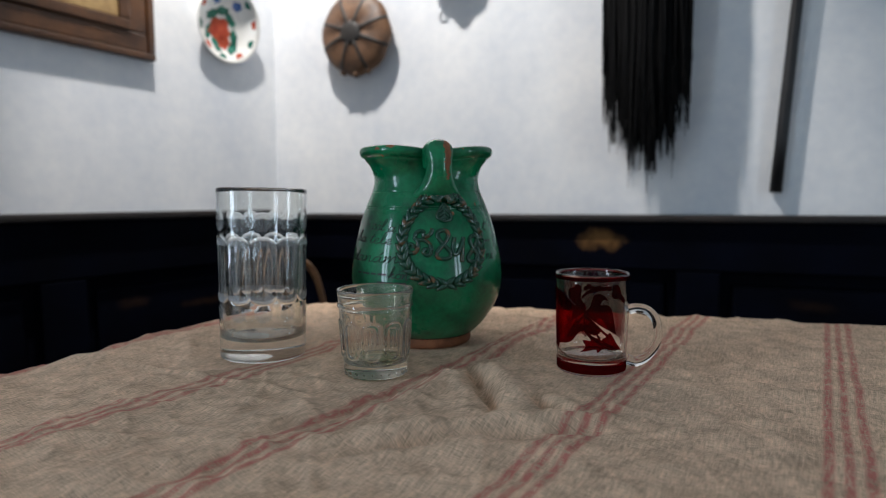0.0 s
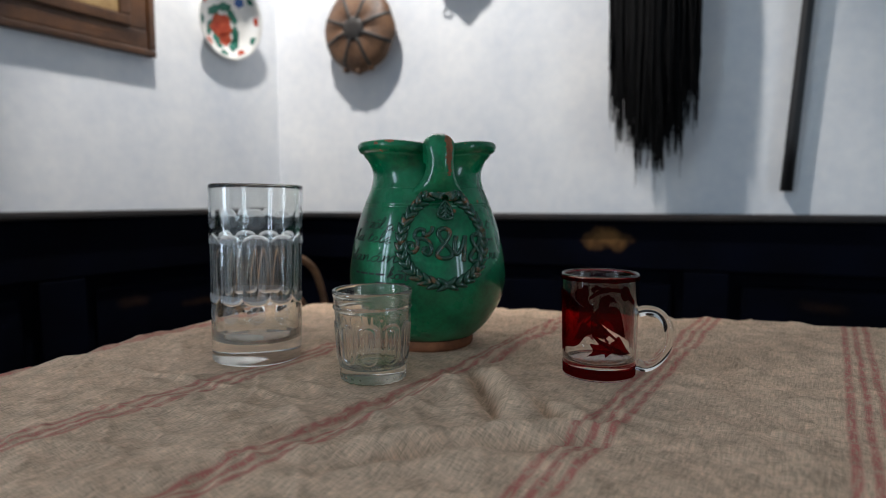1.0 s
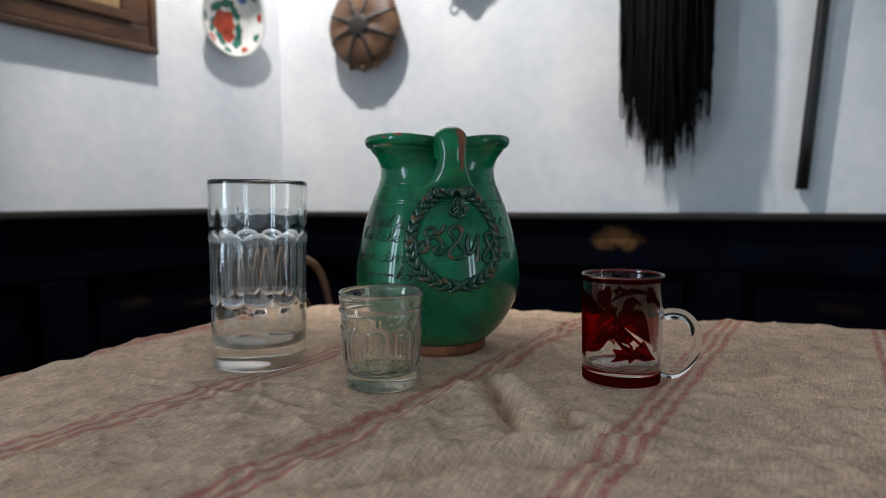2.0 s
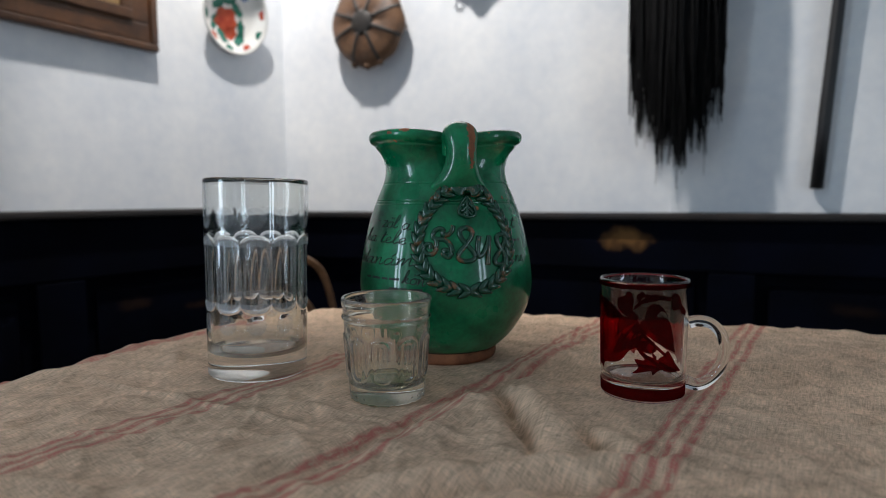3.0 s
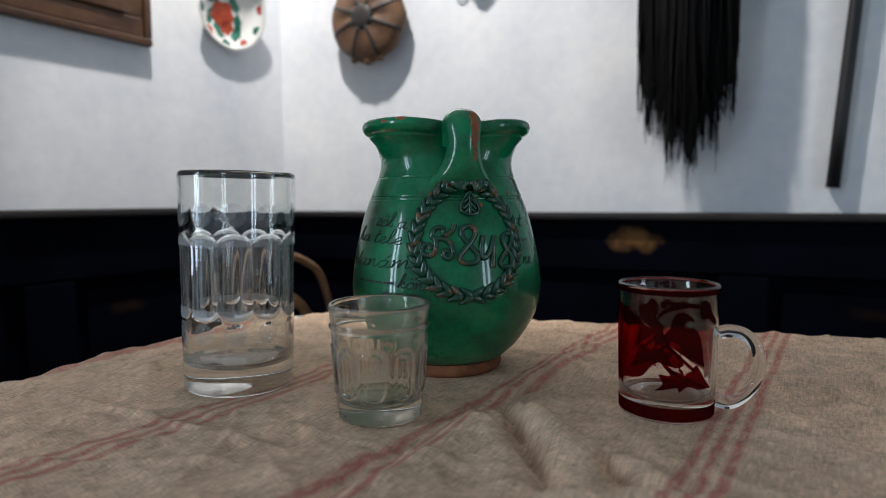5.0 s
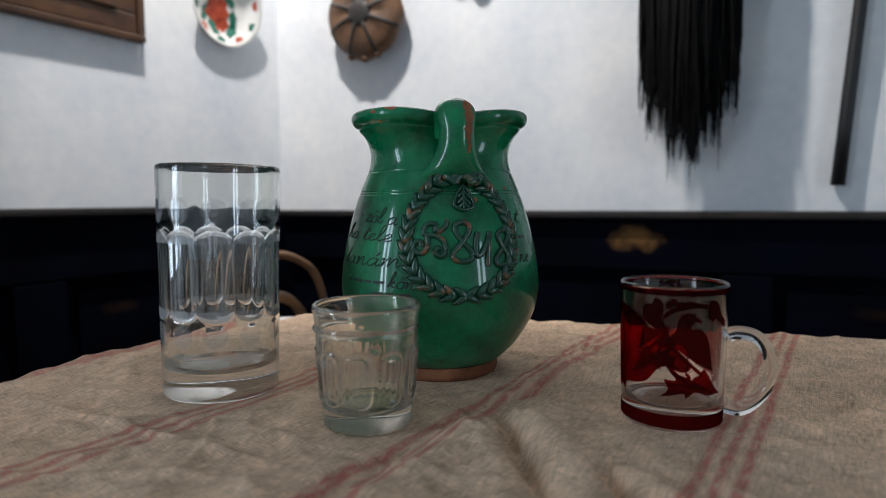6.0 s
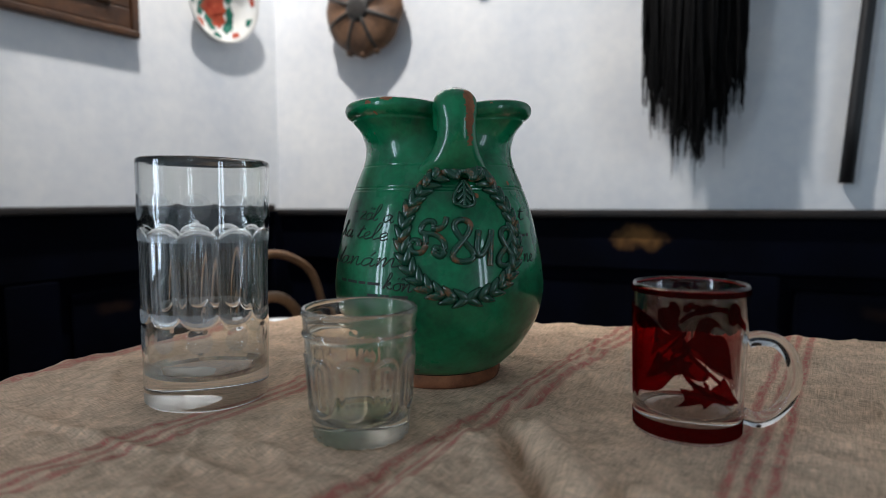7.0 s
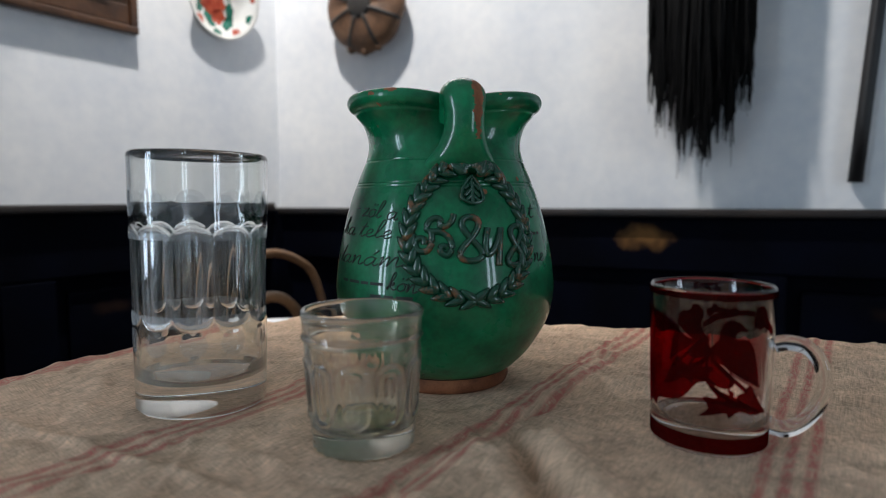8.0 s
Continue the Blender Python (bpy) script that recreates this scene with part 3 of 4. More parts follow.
def jug():
    j = empty("jug", pose(*JUG_AT, CLOTH) @ Matrix.Scale(0.987, 4), "green glazed earthenware jug with a raised wreath and worn orange chips", "jug")
    n = 240
    zs = sorted({round(z, 5) for _, z in JUG_PROFILE} | {0.1275 + 0.0004 * i for i in range(11)} | {0.1430 + 0.0004 * i for i in range(8)} | {0.1732 + 0.0006 * i for i in range(8)})
    outer = [[(jug_radius(2 * math.pi * k / n, z) * math.cos(2 * math.pi * k / n), jug_radius(2 * math.pi * k / n, z) * math.sin(2 * math.pi * k / n), z) for k in range(n)] for z in zs if z >= 0.0095]
    inner = [[((jug_radius(2 * math.pi * k / n, z) - 0.005) * math.cos(2 * math.pi * k / n), (jug_radius(2 * math.pi * k / n, z) - 0.005) * math.sin(2 * math.pi * k / n), z) for k in range(n)] for z in (0.183, 0.176, 0.165, 0.152, 0.14, 0.12, 0.10, 0.08, 0.06, 0.04, 0.02, 0.014)]
    bm, rings = surface(outer + inner)
    bm.faces.new(rings[-1])
    for v in bm.verts:       # the lip sags where the handle is drawn from it
        d = math.atan2(v.co.y, v.co.x) - FRONT
        d = math.atan2(math.sin(d), math.cos(d))
        v.co.z -= 0.0042 * step(0.150, 0.186, v.co.z) * math.exp(-(d / 0.55) ** 2)
    bmesh.ops.recalc_face_normals(bm, faces=bm.faces[:])
    for f in bm.faces:       # glaze worn off along the lip
        c = f.calc_center_median()
        if c.z > 0.1815 and noise.noise((c.x * 70, c.y * 70, c.z * 160)) > 0.30:
            f.material_index = 1
    part("body", bm, (GLAZE, CLAY), j)
    part("foot", lathe([(0.0395, 0.0), (0.0415, 0.0012), (0.0425, 0.004), (0.0424, 0.010), (0.0415, 0.0112)], 80), CLAY, j, "bare unglazed clay foot")

    part("glaze_edge", lathe([(0.0424, 0.0096), (0.0434, 0.0104), (0.0444, 0.0116), (0.0436, 0.0121), (0.0424, 0.0112)], 80, cap=False), INCISED, j, "dark run of glaze above the foot")

    # handle: out from the rim, over and down on to the shoulder
    line = smooth_line([(0.042, 0.166, 0.0115, 0.008), (0.0465, 0.1755, 0.0128, 0.0095), (0.0525, 0.1800, 0.0132, 0.0095), (0.0575, 0.1765, 0.0126, 0.0105), (0.0580, 0.169, 0.0114, 0.0120), (0.0570, 0.160, 0.0118, 0.0120), (0.0552, 0.152, 0.0142, 0.0115), (0.0534, 0.1460, 0.0180, 0.0105), (0.0510, 0.1400, 0.0228, 0.0072), (0.0488, 0.1340, 0.0275, 0.0042)], 16)
    rad, up, side = Vector((math.cos(FRONT), math.sin(FRONT), 0)), Vector((0, 0, 1)), Vector((-math.sin(FRONT), math.cos(FRONT), 0))
    rows, m = [], 72
    for i, (r, z, w, h) in enumerate(line):
        r0, z0 = line[max(i - 1, 0)][:2]
        r1, z1 = line[min(i + 1, len(line) - 1)][:2]
        d = (rad * (r1 - r0) + up * (z1 - z0)).normalized()
        nn = side.cross(d)
        wrap = step(0.55, 0.95, i / len(line))       # the root wraps round the shoulder
        rows.append([rad * (r - wrap * (w * math.cos(2 * math.pi * k / m)) ** 2 / 0.085) + up * z + side * (w * math.cos(2 * math.pi * k / m)) + nn * (h * math.sin(2 * math.pi * k / m)) for k in range(m)])

    def chip(i, k):
        a = 360 * (k + 0.5) / m
        t = i / len(rows)
        c = 60 + 6 * noise.noise((t * 30, 0, 4))
        return 1 if (0.18 < t < 0.60 and abs((a if nn_sign > 0 else 360 - a) - c) < 16 + 9 * noise.noise((t * 24, 3, 1)) + 4 * noise.noise((t * 80, k * 0.4, 1)) - 10 * step(0.42, 0.6, t)) else 0

    nn_sign = 1 if side.cross(rad * -0.2 + up * -1).dot(rad) > 0 else -1
    bm, rings = surface(rows, mat_of=chip)
    bmesh.ops.recalc_face_normals(bm, faces=bm.faces[:])
    part("handle", bm, (GLAZE, CLAY), j, "green strap handle with the glaze flaked to orange clay")

    # wreath: two rows of laid leaves round an oval
    leaf = bmesh.new()
    bmesh.ops.create_uvsphere(leaf, u_segments=10, v_segments=6, radius=1)
    for v in leaf.verts:
        x = v.co.x
        v.co = Vector((x * 0.0068, v.co.y * 0.0028 * (1 - 0.45 * x), v.co.z * 0.0026))
    lm = bpy.data.meshes.new("leaf")
    leaf.to_mesh(lm)
    leaf.free()
    lm.materials.append(RELIEF)
    for p in lm.polygons:
        p.use_smooth = True
    cu, cv, hu, hv, lean = 0.0020, 0.1015, 0.0380, 0.0372, 0.075

    def set_leaf(u, v, ang, size=1.0, lift=0.0004):
        p, nrm = on_jug(u, v, lift)
        q = on_jug(u + 0.001 * math.cos(ang), v + 0.001 * math.sin(ang), lift)[0]
        o = new("leaf", lm)
        o.parent = j
        x = (q - p).normalized()
        o.matrix_basis = axes(p, x, nrm.cross(x)) @ Matrix.Diagonal((size, size, size, 1))

    def leaning(du, dv):
        """A place on the seal, which is set a little askew on the belly."""
        return cu + du * math.cos(lean) + dv * math.sin(lean), cv - du * math.sin(lean) + dv * math.cos(lean)

    for k in range(33):
        a = math.pi / 2 + 2 * math.pi * (k + 0.5) / 33
        if abs(math.sin(a)) * (math.sin(a) > 0) > 0.965:
            continue                       # the shell sits here
        way = 1 if math.cos(a) < 0 else -1
        t = math.atan2(hv * math.cos(a), -hu * math.sin(a)) - lean
        t = t if way > 0 else t + math.pi
        for s in (-1, 1):
            u, v = leaning((hu + 0.0022 * s) * math.cos(a), (hv + 0.0022 * s) * math.sin(a))
            set_leaf(u, v, t + math.pi + s * way * 0.60, 0.98 + 0.12 * noise.noise((k, s, 2)), 0.0004 + 0.0045 * step(0.128, 0.138, v))
    for k in range(9):       # shell at the top
        a = math.pi / 2 + lean - (k - 4) * 0.27
        u, v = leaning(0.0085 * math.cos(a) * 1.25, 0.0300 + 0.0085 * math.sin(a))
        set_leaf(u, v, a - lean, 1.02, 0.0015 + 0.0045 * step(0.126, 0.138, v))

    def stroke(name, pts, r=0.0020, label="", under=None, lift=0.0004, per=6):
        path = [on_jug(u, v, lift)[0] for u, v in smooth_line(pts, per)]
        return part(name, tube(path, r, 8), RELIEF, under or j, label)

    # hanging bud under the shell: a drop-shaped rim with a midrib and chevrons
    def in_bud(pts):
        return [leaning(x + 0.0005, 0.0236 + y) for x, y in pts]

    bud = stroke("bud", in_bud([(0, 0.0085), (-0.0035, 0.0050), (-0.0068, -0.0010), (-0.0066, -0.0050), (-0.0030, -0.0066), (0, -0.0072), (0.0030, -0.0066), (0.0066, -0.0050), (0.0068, -0.0010), (0.0035, 0.0050), (0, 0.0085)]), 0.0011, "raised hanging bud", lift=0.0016)
    stroke("midrib", in_bud([(0, 0.0075), (0, 0.0), (0, -0.0066)]), 0.0011, "", bud, 0.0016)
    for y in (0.0030, -0.0008, -0.0042):
        for sx in (-1, 1):
            stroke("rib", in_bud([(sx * 0.0004, y + 0.0016), (sx * 0.0024, y - 0.0002), (sx * 0.0048, y - 0.0024)]), 0.0012, "", bud, 0.0013)

    def eight(u, v, half, wide, slant):
        pts = []
        for k in range(41):
            a = 2 * math.pi * k / 40
            x, y = wide * math.sin(2 * a) * (1.10 if math.cos(a) < 0 else 0.88), half * math.cos(a)
            pts.append((u + x + slant * y, v + y))
        stroke("digit", pts, 0.0020, "raised figure eight", per=2)

    eight(0.0014, 0.0982, 0.0122, 0.0058, 0.02)
    eight(0.0304, 0.0936, 0.0112, 0.0050, 0.19)
    four = stroke("digit", [(0.0120, 0.1040), (0.0106, 0.0985), (0.0098, 0.0925), (0.0106, 0.0895), (0.0135, 0.0905), (0.0168, 0.0950), (0.0196, 0.1005)], label="raised figure four")
    stroke("digit_stroke", [(0.0208, 0.1040), (0.0196, 0.0985), (0.0184, 0.0910), (0.0174, 0.0828)], under=four)
    # scrolled figure one
    one = stroke("digit", [(-0.0082, 0.1119), (-0.0095, 0.1079), (-0.0129, 0.1054), (-0.0166, 0.1057), (-0.0160, 0.1087), (-0.0192, 0.1099), (-0.0229, 0.1081), (-0.0242, 0.1039), (-0.0210, 0.1024), (-0.0160, 0.1021), (-0.0110, 0.0986), (-0.0095, 0.0932), (-0.0122, 0.0892), (-0.0160, 0.0914), (-0.0154, 0.0944), (-0.0125, 0.0940)], 0.0019, "raised scrolled figure one")
    stroke("digit_stroke", [(-0.0220, 0.1025), (-0.0211, 0.1003), (-0.0213, 0.0950), (-0.0242, 0.0914), (-0.0286, 0.0920), (-0.0305, 0.0956), (-0.0286, 0.0986), (-0.0255, 0.0980), (-0.0251, 0.0952)], 0.0019, under=one)

    # incised script: each letter a few pen strokes, x-height 1, with the room it takes
    bowl = [(0.70, 0.85), (0.40, 1.0), (0.10, 0.70), (0.10, 0.20), (0.35, 0.0), (0.65, 0.40)]
    loop = [(0.0, 0.10), (0.35, 1.20), (0.48, 2.0), (0.32, 2.2), (0.22, 1.7), (0.12, 0.0)]
    small_a = bowl + [(0.75, 0.95), (0.70, 0.30), (0.85, 0.0), (1.05, 0.25)]
    small_o = [(0.45, 1.0), (0.10, 0.75), (0.10, 0.25), (0.40, 0.0), (0.70, 0.30), (0.65, 0.80), (0.45, 1.0), (0.82, 0.90)]
    pen = {
        "a": (1.05, [small_a]),
        "\u00e1": (1.05, [small_a, [(0.50, 1.3), (0.72, 1.75)]]),
        "d": (1.05, [bowl + [(0.95, 2.1), (0.78, 0.50), (0.88, 0.05), (1.05, 0.25)]]),
        "e": (0.72, [[(0.0, 0.20), (0.40, 0.50), (0.55, 0.80), (0.35, 1.0), (0.10, 0.70), (0.15, 0.20), (0.40, 0.0), (0.72, 0.25)]]),
        "h": (0.95, [loop, [(0.12, 0.40), (0.40, 0.95), (0.60, 0.80), (0.58, 0.20), (0.75, 0.0), (0.95, 0.25)]]),
        "k": (0.88, [loop, [(0.15, 0.50), (0.55, 0.95), (0.50, 0.60), (0.25, 0.50), (0.60, 0.05), (0.88, 0.20)]]),
        "l": (0.70, [[(0.0, 0.10), (0.35, 0.90), (0.52, 1.9), (0.36, 2.2), (0.22, 1.8), (0.20, 0.40), (0.40, 0.0), (0.70, 0.30)]]),
        "m": (1.45, [[(0.0, 0.85), (0.15, 1.0), (0.12, 0.0), (0.35, 0.90), (0.52, 1.0), (0.55, 0.0), (0.78, 0.90), (0.98, 1.0), (1.02, 0.30), (1.15, 0.0), (1.45, 0.30)]]),
        "n": (1.0, [[(0.0, 0.85), (0.15, 1.0), (0.12, 0.0), (0.38, 0.90), (0.60, 1.0), (0.62, 0.30), (0.76, 0.0), (1.0, 0.25)]]),
        "\u00f6": (0.82, [small_o, [(0.28, 1.45), (0.34, 1.70)], [(0.60, 1.45), (0.66, 1.70)]]),
        "t": (0.62, [[(0.05, 0.20), (0.32, 1.75), (0.20, 0.40), (0.35, 0.0), (0.62, 0.25)], [(0.0, 1.15), (0.58, 1.28)]]),
        "z": (0.75, [[(0.0, 0.90), (0.30, 1.0), (0.60, 0.95), (0.10, 0.0), (0.40, 0.05), (0.75, 0.10)]]),
        "-": (0.6, [[(0.05, 0.70), (0.45, 0.72)]]),
        " ": (0.5, []),
    }

    def script(text, u0, v0, u1, v1, tall=0.0047):
        """One line of handwriting cut into the belly between two places."""
        room = sum(pen[c][0] for c in text)
        bm, at = bmesh.new(), 0.0
        for i, c in enumerate(text):
            wide, lines = pen[c]
            for pts in lines:
                path = []
                for x, y in smooth_line(pts, 4):
                    f = (at + x + 0.22 * y) / room
                    wave = 0.0004 * noise.noise((at * 0.9, v0 * 300, 5))
                    path.append(on_jug(u0 + (u1 - u0) * f, v0 + (v1 - v0) * f + y * tall + wave, 0.00005)[0])
                tube(path, 0.00040 + 0.00010 * noise.noise((i, v0 * 99, 2)), 5, bm)
            at += wide
        part("script", bm, INCISED, j, "incised handwritten line")

    script("- z\u00f6l a", -0.0840, 0.1118, -0.0435, 0.1086)
    script("ha tele", -0.0990, 0.0996, -0.0465, 0.0980)
    script("dan\u00e1m", -0.1020, 0.0823, -0.0374, 0.0825, 0.0050)
    script("k\u00f6n", -0.0470, 0.0696, -0.0289, 0.0680, 0.0046)
    script("t", 0.0470, 0.1100, 0.0540, 0.1090)
    script("ne", 0.0450, 0.0835, 0.0570, 0.0830)

    def bars(u0, v, widths):
        """Writing too faint to read."""
        u = u0
        for w in widths:
            bm = bmesh.new()
            surface([[on_jug(u + w * k / 6, v + h, 0.0002)[0] for k in range(7)] for h in (0, 0.0017)], bm, closed=False)
            part("script_bar", bm, INCISED, j, smooth=False)
            u += w + 0.0016

    bars(-0.086, 0.0712, (0.007, 0.010, 0.006, 0.009))
    bars(-0.058, 0.0642, (0.008, 0.006, 0.010))
    bars(0.0480, 0.099, (0.004, 0.003))
    # small chips in the glaze
    for u, v, r in ((0.0134, 0.1247, 0.0018), (0.0471, 0.1327, 0.0014), (0.0560, 0.1765, 0.0013), (-0.062, 0.176, 0.0011), (-0.075, 0.1650, 0.0008)):
        p, nrm = on_jug(u, v, 0.0003)
        bm = bmesh.new()
        vs = [bm.verts.new(on_jug(u + r * (1 + 0.4 * noise.noise((k, v * 99, 1))) * math.cos(k * 0.7), v + r * (1 + 0.4 * noise.noise((k, v * 99, 8))) * math.sin(k * 0.7), 0.0003)[0]) for k in range(9)]
        bm.faces.new(vs)
        part("chip", bm, CLAY, j, "orange chip in the glaze", smooth=False)


RELIEF = material("worn relief glaze", (0.003, 0.055, 0.028), (0.22, 0.09, 0.040), 120, 0.22, 0.1, 700, coat=0.4, dist=0.0004)
RELIEF.node_tree.nodes["Color Ramp"].color_ramp.elements[0].position = 0.73
RELIEF.node_tree.nodes["Color Ramp"].color_ramp.elements[1].position = 0.90
geo = RELIEF.node_tree.nodes.new("ShaderNodeNewGeometry")
RELIEF.node_tree.links.new(geo.outputs["Position"], RELIEF.node_tree.nodes["Mapping"].inputs[0])
jug()


# ---- drinking glasses ----
def hollow(outer, inner, n, punt=0.0002, cut_rows=range(0)):
    """A glass vessel: a slightly hollowed underside, the outside, the lip and the inside."""
    r = math.hypot(*outer[0][0][:2])
    under = [ring(max(r * k / 14, 0.0005), punt * (1 - (k / 14) ** 2), n) for k in range(14)]
    m = len(under)
    bm, rings = surface(under + outer + inner, mat_of=lambda i, k: 1 if i < m else 2 if i - m in cut_rows else 0)
    bm.faces.new(list(reversed(rings[0])))
    bm.faces.new(rings[-1])
    if bm.calc_volume(signed=True) < 0:
        bmesh.ops.reverse_faces(bm, faces=bm.faces[:])
    return bm


def dense(profile, gap=0.0015):
    """The same line with points close together, so that shading stays true to the shape."""
    out = []
    for (r0, z0), (r1, z1) in zip(profile[:-1], profile[1:]):
        k = max(1, math.ceil(math.hypot(r1 - r0, z1 - z0) / gap))
        out += [(r0 + (r1 - r0) * i / k, z0 + (z1 - z0) * i / k) for i in range(k)]
    return out + [profile[-1]]


def cut_tumbler():
    t = empty("tall_tumbler", pose(*TALL_AT, CLOTH - 0.0004, 0, 1.0, 20), "tall clear cut-glass tumbler with discs and flutes, empty", "glass")
    n, petals, shift = 198, 11, 0.342

    def base_r(z):
        return 0.0364 + 0.0019 * (z / 0.145)

    def cut(th, z):
        """Depth of the flutes, which are ground a little hollow and end in round heads."""
        p = th * petals / (2 * math.pi) + shift
        f = p - math.floor(p) - 0.5
        head = 0.0980 + 0.0070 * math.sqrt(max(0.0, 1 - (f / 0.5) ** 2))
        foot = 0.0563 - 0.0066 * math.sqrt(max(0.0, 1 - (f / 0.5) ** 2))
        d = 0.0
        if foot < z < head:
            d = (0.0013 - 0.0010 * (2 * f) ** 2) * step(0, 0.0012, min(head - z, z - foot))
        arc = f * 2 * math.pi / petals * 0.038
        for zc, rr in ((0.1175, 0.0078), (0.0415, 0.0074)):
            g = math.hypot(arc, z - zc)
            if g < rr:
                d = 0.00035 * (1 - (g / rr) ** 2)
        return d

    zs = [0.0, 0.0006, 0.0018] + [0.0022 + 0.0010 * i for i in range(138)] + [0.1413, 0.1432, 0.1450, 0.146]
    rr = []
    for z in zs:
        edge = -0.0022 if z == 0 else (-0.0008 if z < 0.001 else 0.0)
        lip = -0.0012 if z > 0.1455 else (-0.0003 if z > 0.1445 else 0.0)
        rr.append([((base_r(z) + edge + lip - cut(2 * math.pi * k / n, z)) * math.cos(2 * math.pi * k / n), (base_r(z) + edge + lip - cut(2 * math.pi * k / n, z)) * math.sin(2 * math.pi * k / n), z) for k in range(n)])
    inner = [ring(r, z, n) for r, z in dense(((0.0367, 0.1457), (0.0361, 0.1444), (0.0358, 0.12), (0.0350, 0.08), (0.0342, 0.04), (0.0337, 0.026), (0.0322, 0.0205), (0.028, 0.0172), (0.02, 0.0156), (0.01, 0.0150), (0.002, 0.0149)))]
    part("body", hollow(rr, inner, n, 0.0005, [i for i, z in enumerate(zs) if 0.050 < z < 0.098]), (GLASS, DULL_BASE, CUT), t)

    # matt ground faces: the round heads and feet of the flutes, and half rims of the discs
    def ground(name, edge_low, edge_high, k, half, label):
        a0 = 2 * math.pi * (k + 0.5 - shift) / petals
        bm, rows = bmesh.new(), []
        for q in range(5):
            row = []
            for i in range(15):
                f = half * (2 * i / 14 - 1)
                z = edge_low(f) + (edge_high(f) - edge_low(f)) * q / 4
                a = a0 + 2 * math.pi * f / petals
                r = base_r(z) - cut(a, z) + 0.00012
                row.append((r * math.cos(a), r * math.sin(a), z))
            rows.append(row)
        surface(rows, bm, closed=False)
        part(name, bm, ETCH if "flute" in name else DIM_ETCH, t, label)

    def arch(f, w=0.5):
        return math.sqrt(max(0.0, 1 - (f / w) ** 2))

    for k in range(petals):
        ground("flute_head", lambda f: 0.0976, lambda f: 0.0979 + 0.0068 * arch(f), k, 0.5, "matt ground flute head")
        ground("flute_foot", lambda f: 0.0563 - 0.0064 * arch(f), lambda f: 0.0566, k, 0.5, "matt ground flute foot")
        ground("disc", lambda f: 0.1175 - 0.0076 * arch(f, 0.36), lambda f: 0.1175 + 0.0076 * arch(f, 0.36), k, 0.359, "faintly matt cut disc")
        ground("disc", lambda f: 0.0415 - 0.0072 * arch(f, 0.34), lambda f: 0.0415 + 0.0072 * arch(f, 0.34), k, 0.339, "faintly matt cut disc")


def pressed_tumbler():
    t = empty("small_tumbler", pose(*SMALL_AT, CLOTH + 0.0003) @ Matrix.Diagonal((0.985, 0.985, 0.955, 1)), "small pressed-glass tumbler with moulded pattern, empty", "glass")
    n = 144

    def r_out(th, z):
        r = 0.0250 + 0.0048 * (z / 0.070)
        r += 0.0011 * math.exp(-((z - 0.0565) / 0.0014) ** 2) + 0.0005 * math.exp(-((z - 0.0675) / 0.0016) ** 2)
        # moulded arches and beads
        if 0.014 < z < 0.054:
            f = (th * 10 / (2 * math.pi)) % 1 - 0.5
            e = math.hypot(f * 0.0165, max(z - 0.040, 0) + max(0.022 - z, 0))
            r += 0.0011 * math.exp(-((e - 0.0052) / 0.0011) ** 2) + 0.0008 * math.exp(-((e - 0.0015) / 0.0010) ** 2)
            r += 0.0006 * math.exp(-(((abs(f) - 0.5) * 0.0165) ** 2 + (z - 0.049) ** 2) / 0.0016 ** 2)
            r += 0.0005 * math.exp(-(((abs(f) - 0.5) * 0.0165) ** 2 + (z - 0.018) ** 2) / 0.0016 ** 2)
        if z < 0.006:
            r -= 0.0004 * (1 + math.cos(24 * th)) * step(0.006, 0.002, z)
        return r

    zs = [0.0, 0.0012] + [0.002 + 0.00075 * i for i in range(89)] + [0.0694, 0.070]
    rows = [[((r_out(2 * math.pi * k / n, z) - (0.0016 if z == 0 else 0.0008 if z == 0.070 else 0)) * math.cos(2 * math.pi * k / n), (r_out(2 * math.pi * k / n, z) - (0.0016 if z == 0 else 0.0008 if z == 0.070 else 0)) * math.sin(2 * math.pi * k / n), z) for k in range(n)] for z in zs]
    inner = [ring(r, z, n) for r, z in dense(((0.0276, 0.0698), (0.0270, 0.068), (0.0262, 0.055), (0.0245, 0.035), (0.0228, 0.016), (0.0215, 0.0115), (0.018, 0.0100), (0.009, 0.0093), (0.002, 0.0092)))]
    part("body", hollow(rows, inner, n, 0.0008), (GREENISH, DULL_BASE), t)
    dregs = lathe([(0.0005, 0.00925), (0.0090, 0.00935), (0.0180, 0.01005), (0.0214, 0.0116), (0.0217, 0.0126), (0.0205, 0.0124), (0.0100, 0.0123), (0.0005, 0.0123)], 48)
    part("dregs", dregs, RESIDUE, t, "thin yellow-green dregs of liquid")


